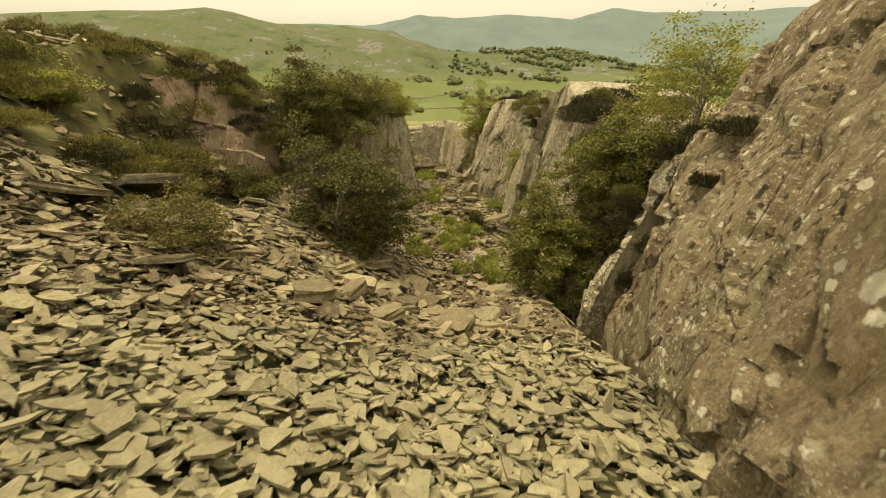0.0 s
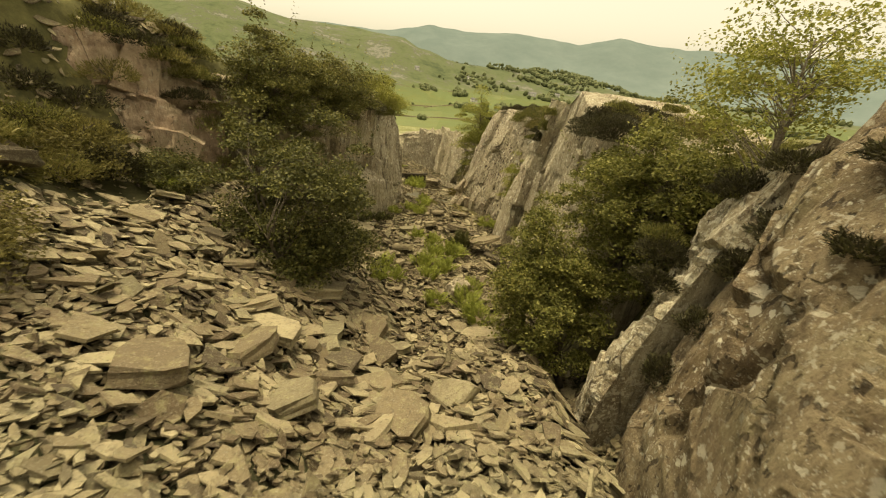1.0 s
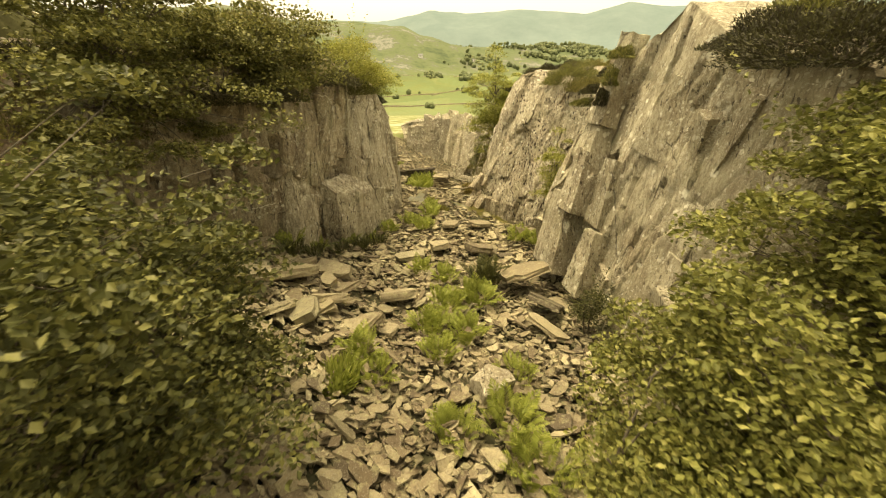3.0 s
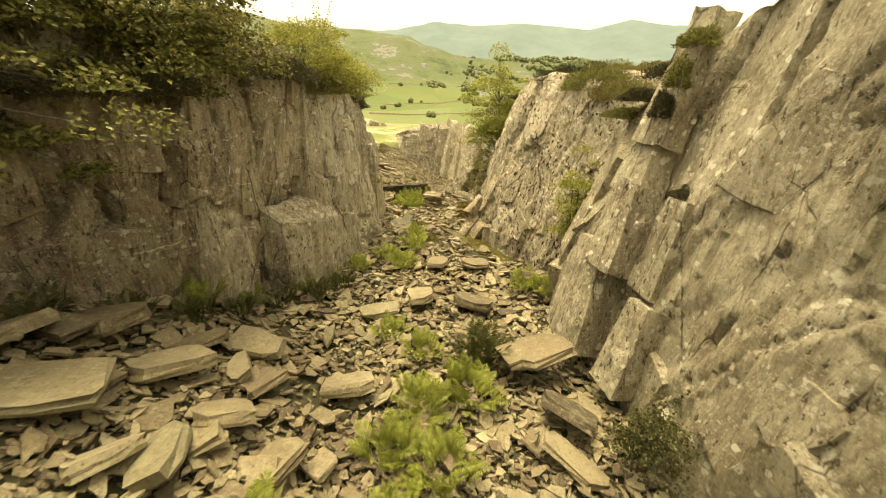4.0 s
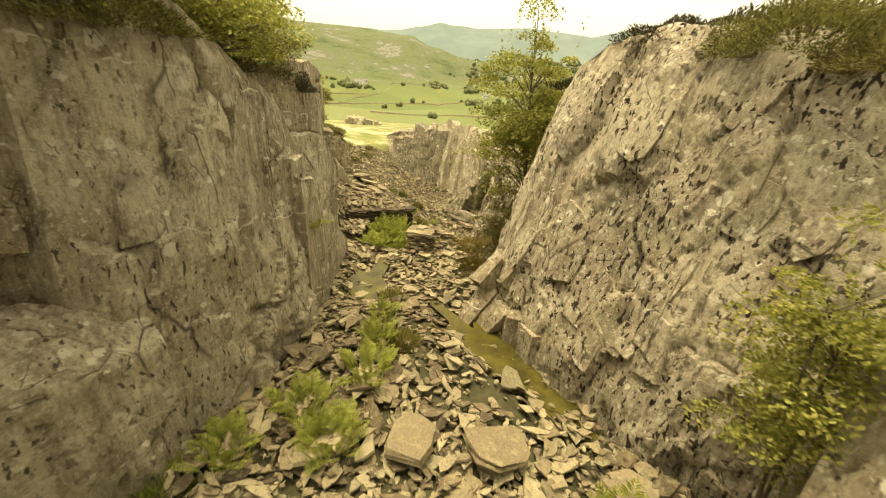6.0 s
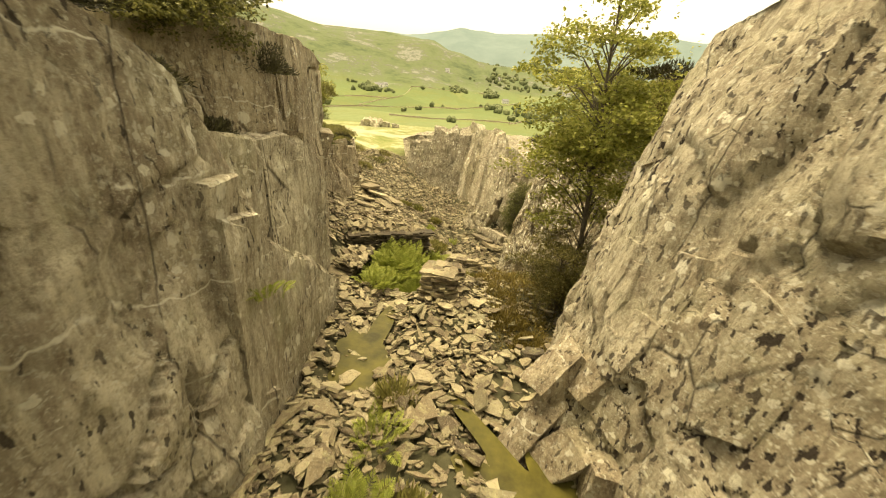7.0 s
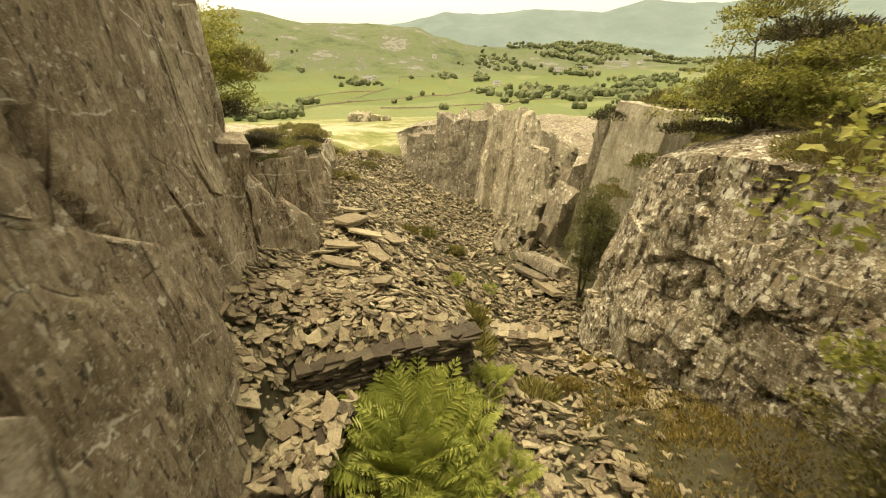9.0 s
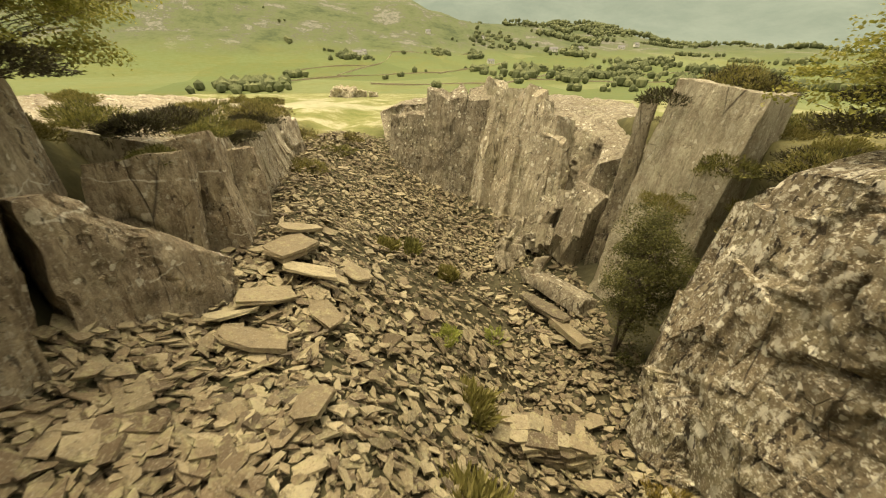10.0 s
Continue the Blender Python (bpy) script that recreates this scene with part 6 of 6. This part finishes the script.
rng = np.random.default_rng(66)
TWIGS = []
for _ in range(3):
    pieces = []
    for _ in range(16):
        a, lean = rng.uniform(0, 2 * math.pi), rng.uniform(0.2, 0.95)
        tip = np.array([math.cos(a) * lean, math.sin(a) * lean, math.sqrt(1 - lean * lean) * 0.95])
        pieces.append(tube([tip * 0.05, tip * 0.5 + np.array([0, 0, 0.12]), tip], [0.02, 0.014, 0.005], 4))
    TWIGS.append(mesh_of("woody_base", *joined(pieces), BARK))
HEATH = "dark brown heather clump on the rock"
k = 300
for x, y, z, radii, mt in ((2.85, 4.05, 5.0, (0.2, 0.22, 0.1), HEATHER), (3.15, 4.25, 5.5, (0.25, 0.3, 0.16), HEATHER), (3.3, 4.9, 4.75, (0.28, 0.4, 0.16), HEATHER), (2.95, 4.4, 4.2, (0.2, 0.3, 0.12), HEATHER), (3.7, 5.6, 5.25, (0.35, 0.4, 0.2), HEATHER), (2.85, 3.2, 5.0, (0.15, 0.25, 0.12), HEATHER), (3.3, 6.6, 3.9, (0.3, 0.35, 0.2), HEATHER), (3.45, 6.95, 4.05, (0.28, 0.3, 0.16), LEAF_OAK), (3.05, 6.2, 3.75, (0.22, 0.28, 0.14), HEATHER), (3.5, 5.3, 4.75, (0.22, 0.25, 0.25), HEATHER), (3.3, 5.35, 4.25, (0.22, 0.25, 0.25), HEATHER), (3.1, 5.3, 3.65, (0.2, 0.22, 0.25), HEATHER), (2.85, 5.25, 3.05, (0.2, 0.2, 0.25), HEATHER), (3.35, 3.9, 5.5, (0.2, 0.25, 0.12), HEATHER), (3.36, 14.45, 4.75, (0.14, 0.2, 0.3), LEAF_OAK), (3.28, 14.5, 4.4, (0.12, 0.18, 0.3), HEATHER), (3.5, 14.5, 5.2, (0.18, 0.25, 0.2), LEAF_OAK), (-2.5, 21.3, 3.25, (0.25, 0.6, 0.15), HEATHER), (-2.45, 20.4, 3.75, (0.5, 0.6, 0.25), HEATHER), (-2.6, 19.6, 4.2, (0.6, 0.7, 0.25), HEATHER), (3.9, 10.4, 5.0, (0.8, 1.0, 0.45), HEATHER), (4.2, 11.6, 5.2, (0.8, 0.8, 0.4), HEATHER), (3.75, 6.2, 4.85, (0.4, 0.4, 0.25), HEATHER), (4.5, 7.6, 4.4, (0.8, 0.7, 0.4), HEATHER),
                           (4.0, 19.2, 4.65, (0.9, 1.0, 0.6), LEAF_OAK), (3.7, 15.2, 4.9, (0.3, 0.45, 0.15), HEATHER), (3.62, 16.0, 4.55, (0.28, 0.45, 0.15), HEATHER), (3.6, 16.6, 4.25, (0.3, 0.4, 0.15), LEAF_OAK), (3.6, 21.0, 4.85, (0.8, 0.9, 0.35), HEATHER), (3.6, 22.6, 4.4, (0.9, 0.8, 0.4), HEATHER), (4.3, 18.2, 4.5, (0.7, 0.7, 0.35), LEAF_BROWN),
                           (-3.2, 13.9, 4.5, (0.8, 0.8, 0.35), HEATHER), (-2.6, 16.8, 4.7, (0.7, 0.9, 0.3), HEATHER), (-2.3, 18.4, 4.45, (0.6, 1.0, 0.35), LEAF_OAK),
                           (-2.7, 22.8, 3.9, (0.7, 0.7, 0.3), HEATHER), (-4.6, 28.6, 2.8, (0.8, 0.8, 0.3), HEATHER),
                           (-3.9, 27.0, 1.5, (0.5, 0.9, 0.25), HEATHER), (3.4, 35.2, 1.6, (0.5, 0.7, 0.2), HEATHER),
                           (-4.75, 30.3, 2.1, (0.5, 0.7, 0.16), HEATHER), (-4.5, 31.0, 2.1, (0.45, 0.6, 0.15), LEAF_BROWN), (-4.85, 31.5, 2.1, (0.6, 0.7, 0.18), LEAF_OAK), (-4.75, 32.3, 1.9, (0.5, 0.7, 0.15), HEATHER), (-5.1, 33.1, 1.9, (0.6, 0.7, 0.18), LEAF_BROWN), (-5.4, 34.1, 1.9, (0.6, 0.8, 0.18), HEATHER), (-4.3, 29.9, 2.1, (0.4, 0.4, 0.14), LEAF_OAK)):
    k += 1
    if y > 22:
        z = min(z, scene.ray_cast(bpy.context.evaluated_depsgraph_get(), Vector((x, y, 30)), Vector((0, 0, -1)))[1].z)
        radii = (radii[0] * 0.7, radii[1] * 0.7, radii[2])
    cushion("heather", HEATH if mt is HEATHER else "green-brown bilberry cushion on the rock", x, y, radii, mt, k, int(20000 * radii[0] * radii[1] + 1500), 0.04, z - 0.05, 0.5)
rng = np.random.default_rng(5)
# rough cover on the tops of the rocks
tops, sight = [], bpy.context.evaluated_depsgraph_get()
for x0, x1, y0, y1, count in ((4.3, 6.8, 8.5, 17, 26), (4.2, 6.5, 17, 25.5, 24), (3.2, 5.0, 23.6, 26.2, 14), (3.0, 5.5, 26, 32, 26), (-6.5, -3.0, 12.5, 22.5, 26), (-6.5, -4.2, 23.5, 30, 14), (-10.5, -5.2, 5.5, 12.5, 115), (-6.4, -4.6, 10.8, 12.5, 10), (3.0, 6.2, 30.5, 36.5, 22), (-8.0, -4.9, 30, 41, 24)):
    for i in range(count):
        x, y = rng.uniform(x0, x1), rng.uniform(y0, y1)
        tops.append((x, y, scene.ray_cast(sight, Vector((x, y, 30)), Vector((0, 0, -1)))[1].z))
for i, (x, y, z) in enumerate(tops):
    k += 1
    cushion("heather", "rough heather and bilberry on the rock top", x, y, (rng.uniform(0.35, 0.7), rng.uniform(0.35, 0.7), rng.uniform(0.15, 0.35)), (HEATHER, LEAF_BROWN, LEAF_OAK, GRASS)[i % 4], k, 2200, 0.055, z - 0.05, 0.7)
for x, y, r, mt, lab in ((-1.1, 10.6, 0.35, FERN, 0), (-1.9, 17.1, 0.3, FERN, 0), (1.3, 26.2, 0.7, DRY_MOSS, 1), (1.6, 25.2, 0.85, DRY_MOSS, 1), (1.55, 24.2, 0.8, DRY_MOSS, 1), (1.4, 23.3, 0.7, DRY_MOSS, 1), (1.5, 22.7, 0.35, DRY_MOSS, 1), (1.9, 27.2, 0.4, DRY_MOSS, 1), (2.2, 26.2, 0.55, DRY_MOSS, 1), (1.1, 24.6, 0.45, DRY_MOSS, 1), (2.5, 25.4, 0.6, DRY_MOSS, 1), (1.2, 23.4, 0.35, DRY_MOSS, 1), (0.9, 27.3, 0.35, DRY_MOSS, 1), (1.5, 28.0, 0.3, DRY_MOSS, 1),
                         (-1.9, 33.6, 0.3, LEAF_OAK, 2), (-1.0, 33.0, 0.2, GRASS, 2), (-2.4, 33.2, 0.25, GRASS, 2), (-0.6, 27.4, 0.3, GRASS, 2), (-0.6, 29.0, 0.3, GRASS, 2), (0.3, 27.0, 0.3, GRASS, 2), (-0.3, 21.0, 0.2, GRASS, 2), (0.0, 19.5, 0.25, GRASS, 2)):
    k += 1
    cushion("grass_tuft" if lab != 1 else "moss", ("bright fern tuft against the wall", "wet brown moss beside the pool", "grass tuft between slates")[lab], x, y, (r, r * 1.2, r * (0.45 if lab != 1 else 0.22)), mt, k, 900 if lab != 1 else 2600, 0.14 if lab != 1 else 0.045, None, 1.5, "grass" if lab != 1 else "moss")


def frond(rng, length, droop):
    """An arching fern frond with paired leaflets."""
    n = 17
    t = np.linspace(0, 1, n)
    x = length * (t * 0.55 + 0.25 * t ** 2)
    z = length * (0.95 * t - droop * t ** 2)
    mid = np.stack([x, rng.normal(0, 0.006, n), z], -1)
    vs, fs = tube(mid[::2], np.linspace(0.008, 0.002, len(mid[::2])), 4)
    for i in range(2, n):
        d = mid[i] - mid[i - 1]
        d /= np.linalg.norm(d)
        w = length * 0.28 * math.sin(math.pi * (0.12 + 0.86 * t[i])) + 0.01
        for sd in (-1, 1):
            out = np.array([0, sd, 0.12]) * w + d * w * 0.45
            b = len(vs)
            vs += [mid[i] - d * length * 0.03, mid[i] + out * 0.5 + d * length * 0.032, mid[i] + out - np.array([0, 0, w * 0.2]), mid[i] + out * 0.5 - d * length * 0.036]
            fs.append((b, b + 1, b + 2, b + 3))
    return vs, fs


rng = np.random.default_rng(12)
FRONDS = [mesh_of("frond", *frond(rng, 1.0, dr), FERN) for dr in (0.25, 0.4, 0.55, 0.7)]
DARK_FRONDS = []
for me in FRONDS:
    me = me.copy()
    me.materials[0] = LEAF_DARK
    DARK_FRONDS.append(me)


def fern(x, y, size, count, seed, z=None, label="bright green fern clump growing between slates", kinds=None):
    rng = np.random.default_rng(seed)
    zz = float(ground_height(np.array([x]), np.array([y]))[0]) + 0.12 if z is None else z
    base = base_of("fern", x, y, zz)
    for i in range(count):
        a = 360 * i / count + rng.uniform(-20, 20)
        s = size * rng.uniform(0.42, 0.75)
        o = size * (0.1 + 0.4 * rng.random() ** 0.7)
        part("frond", (kinds or FRONDS)[int(rng.integers(4))], base, "", pose(math.cos(radians(a)) * o, math.sin(radians(a)) * o, 0, 0, rng.uniform(-55, -8), a) @ Matrix.Scale(s, 4))
    return tagged(base, label, "fern", "ferns")


for i, (x, y, size, count) in enumerate((
        (-1.2, 25.65, 1.05, 120), (-0.75, 24.75, 0.8, 80), (-1.3, 24.2, 0.55, 20), (-0.35, 25.2, 0.45, 16), (-0.45, 26.6, 0.5, 18), (-0.25, 18.6, 0.5, 14), (-0.3, 19.4, 0.45, 14), (-0.35, 20.3, 0.4, 12),
        (-0.4, 17.6, 0.5, 16), (-0.85, 18.0, 0.5, 16), (-1.4, 17.4, 0.45, 14), (2.3, 16.9, 0.55, 16), (2.75, 16.6, 0.5, 14), (1.05, 13.5, 0.6, 22), (0.4, 13.2, 0.55, 18), (0.1, 12.5, 0.55, 18),
        (0.7, 12.3, 0.6, 18), (0.3, 14.4, 0.5, 16), (-0.3, 14.9, 0.45, 14), (0.3, 11.7, 0.5, 16), (0.5, 10.2, 0.5, 16), (1.3, 10.3, 0.6, 18), (1.5, 9.7, 0.6, 18), (-0.6, 10.9, 0.5, 16),
        (-0.9, 11.3, 0.5, 14), (-2.9, 15.2, 0.45, 12), (-3.2, 14.4, 0.5, 12), (-2.3, 16.2, 0.4, 12), (1.5, 11.3, 0.45, 12), (-0.1, 31.0, 0.3, 10), (-0.9, 30.0, 0.35, 12), (-4.9, 9.4, 0.5, 14), (-3.2, 9.9, 0.5, 12))):
    fern(x, y, size * 1.1, count if count > 60 else int(count * 1.8), 500 + i)
for i, (x, y, size, count) in enumerate(((1.25, 14.3, 0.75, 40), (-3.3, 13.3, 0.5, 22), (-2.9, 13.9, 0.5, 22), (-2.7, 14.6, 0.45, 20), (-2.3, 15.3, 0.45, 20), (-1.9, 15.9, 0.5, 22), (-1.6, 16.6, 0.45, 20), (-3.7, 12.7, 0.5, 20))):
    fern(x, y, size, count, 560 + i, None, "dark green fern at the foot of the rock wall" if i else "dark spruce-like fern standing among slates", DARK_FRONDS)
fern(-1.5, 20.5, 0.4, 10, 590, 1.9, "fern tuft in a crack of the wall")
fern(-3.2, 23.3, 0.35, 10, 591, 1.0, "fern tuft in a crack of the wall")


# ---- the valley: woods, field walls, houses, outcrop ----
def valley_at(az_deg, dist):
    x, y = dist * math.sin(radians(az_deg)), dist * math.cos(radians(az_deg))
    return x, y, float(ground_height(np.array([x]), np.array([y]))[0])


def wood(name, label, seed, spots):
    """Many small uneven crowns; spots are bearing, distance, spread across and along, number and height."""
    rng = np.random.default_rng(seed)
    bm = bmesh.new()
    bmesh.ops.create_icosphere(bm, subdivisions=1, radius=1.0)
    bv = np.array([v.co for v in bm.verts])
    bf = np.array([[v.index for v in f.verts] for f in bm.faces])
    bm.free()
    V, F = [], []
    for az0, r0, sa, sr, n, h in spots:
        for _ in range(n):
            x, y, z = valley_at(az0 + rng.normal(0, sa), r0 + rng.normal(0, sr))
            s = h * rng.uniform(0.55, 1.2)
            v = bv * (1 + 0.35 * vnoise(bv * 2.2 + rng.uniform(0, 90), 2))[:, None] * np.array([0.55, 0.55, 0.6]) * s + np.array([x, y, z + s * 0.45])
            F.append(bf + len(V) * len(bv))
            V.append(v)
    me = mesh_of(name, np.concatenate(V), np.concatenate(F), WOOD)
    return tagged(new(name, me), label, "trees", kind="stuff")


spots = [(-14.5, 760, 0.8, 12, 40, 9), (-21, 560, 0.7, 10, 30, 7), (-25.5, 430, 1.8, 18, 110, 8), (-3, 850, 0.7, 12, 26, 8), (4, 620, 0.3, 6, 8, 7), (-3.5, 430, 0.35, 4, 7, 5)]
rng = np.random.default_rng(21)
for i in range(70):
    az0, r0 = rng.uniform(1, 46), rng.uniform(560, 1750)
    spots.append((az0, r0, rng.uniform(0.4, 1.6), rng.uniform(5, 22), int(rng.integers(14, 46)), rng.uniform(7, 11)))
for i in range(26):
    spots.append((rng.uniform(-24, 30), rng.uniform(420, 1000), rng.uniform(0.1, 0.5), 4, int(rng.integers(2, 7)), rng.uniform(5, 8)))
for i in range(16):
    spots.append((14 + rng.normal(0, 5), 1430 + rng.normal(0, 90), rng.uniform(0.8, 1.8), 22, 40, 10))
wood("woods", "scattered dark green woods and hedgerow trees on the valley floor", 1, spots)

rng = np.random.default_rng(44)
for az0, r0, az1, r1 in ((-26, 470, -2, 640), (-16, 560, -9, 800), (-3, 620, 6, 820), (-12, 450, 5, 470), (5, 470, 14, 780), (-22, 640, -12, 700), (8, 560, 24, 620), (16, 700, 30, 820), (-9, 800, 3, 900)):
    n = 40
    t = np.linspace(0, 1, n)
    azs, rs = az0 + (az1 - az0) * t + 0.5 * np.sin(t * 7 + az0), r0 + (r1 - r0) * t + 12 * np.sin(t * 5 + r0)
    x, y = rs * np.sin(np.radians(azs)), rs * np.cos(np.radians(azs))
    z = ground_height(x, y)
    vs, fs = [], []
    for i in range(n):
        d = np.array([x[min(i + 1, n - 1)] - x[max(i - 1, 0)], y[min(i + 1, n - 1)] - y[max(i - 1, 0)]])
        d /= np.linalg.norm(d)
        s = np.array([-d[1], d[0]]) * 0.45
        h = 1.3 + 0.5 * rng.random()
        vs += [(x[i] - s[0], y[i] - s[1], z[i] - 1), (x[i] - s[0] * 0.6, y[i] - s[1] * 0.6, z[i] + h), (x[i] + s[0] * 0.6, y[i] + s[1] * 0.6, z[i] + h), (x[i] + s[0], y[i] + s[1], z[i] - 1)]
        if i:
            b = i * 4
            fs += [(b - 4 + k, b - 3 + k, b + 1 + k, b + k) for k in range(3)]
    tagged(new("field_wall", mesh_of("field_wall", vs, fs, ROCK_DARK)), "dark drystone wall between green meadows", "field wall", "field walls")


def house(az0, r0, turn, long=13.0):
    x, y, z = valley_at(az0, r0)
    base = base_of("house", x, y, z)
    base.matrix_basis = pose(x, y, z, 0, 0, turn)
    L, W, H, R = long / 2, 3.4, 5.0, 8.0
    vs = [(-L, -W, -1), (L, -W, -1), (L, W, -1), (-L, W, -1), (-L, -W, H), (L, -W, H), (L, W, H), (-L, W, H), (-L, 0, R), (L, 0, R)]
    part("wall", mesh_of("wall", vs, [(0, 1, 5, 4), (2, 3, 7, 6), (1, 2, 6, 9, 5), (3, 0, 4, 8, 7), (3, 2, 1, 0)], WHITE), base)
    e = 0.4
    rv = [(-L - e, -W - e, H - 0.3), (L + e, -W - e, H - 0.3), (L + e, 0, R + 0.25), (-L - e, 0, R + 0.25), (L + e, W + e, H - 0.3), (-L - e, W + e, H - 0.3)]
    rv += [(a, b, c - 0.25) for a, b, c in rv]
    part("roof", mesh_of("roof", rv, [(0, 1, 2, 3), (3, 2, 4, 5), (7, 6, 9, 8), (8, 9, 11, 10), (0, 6, 7, 1), (4, 10, 11, 5), (1, 7, 8, 2), (2, 8, 10, 4), (0, 3, 9, 6), (3, 5, 11, 9)], ROOF), base)
    wv, wf = [(-0.5, 0, -0.6), (0.5, 0, -0.6), (0.5, 0, 0.6), (-0.5, 0, 0.6), (-0.5, 0.1, -0.6), (0.5, 0.1, -0.6), (0.5, 0.1, 0.6), (-0.5, 0.1, 0.6)], [(0, 1, 2, 3), (0, 4, 5, 1), (2, 6, 7, 3), (1, 5, 6, 2), (3, 7, 4, 0)]
    wm = mesh_of("window", wv, wf, GLASS)
    for i in range(3):
        for zz in (1.4, 3.9):
            part("window", wm, base, "", pose(-L * 0.6 + i * L * 0.6, -W - 0.06, zz))
    return tagged(base, "white rendered farmhouse with a grey slate roof", "house", "valley houses")


for az0, r0, turn, ln in ((-13.4, 790, 10, 16), (-12.6, 800, 60, 9), (-4.5, 980, 0, 10), (2.2, 1020, -20, 12), (3.6, 800, 15, 12), (11.3, 960, 0, 18), (14.5, 1000, 30, 14), (19.2, 1120, -10, 15), (20.8, 1150, 20, 12), (38.6, 1500, 0, 22)):
    house(az0, r0, turn, ln)

x, y = -12.2, 66.0
for i, (dx, dy, s) in enumerate(((0, 0, 1.6), (1.1, 0.5, 1.1), (-1.0, 0.3, 1.0), (2.6, 0.7, 0.8), (0.4, -0.9, 0.8))):
    z = float(ground_height(np.array([x + dx]), np.array([y + dy]))[0])
    boulder("rock", "pale outcrop on the grassy lip beyond the quarry", x + dx, y + dy, z + s * 0.15, (s * 1.3, s, s * 0.9), (5, 8, 30 * i), 130 + i, ROCK_PALE, "outcrop rocks", 0.3, 18)
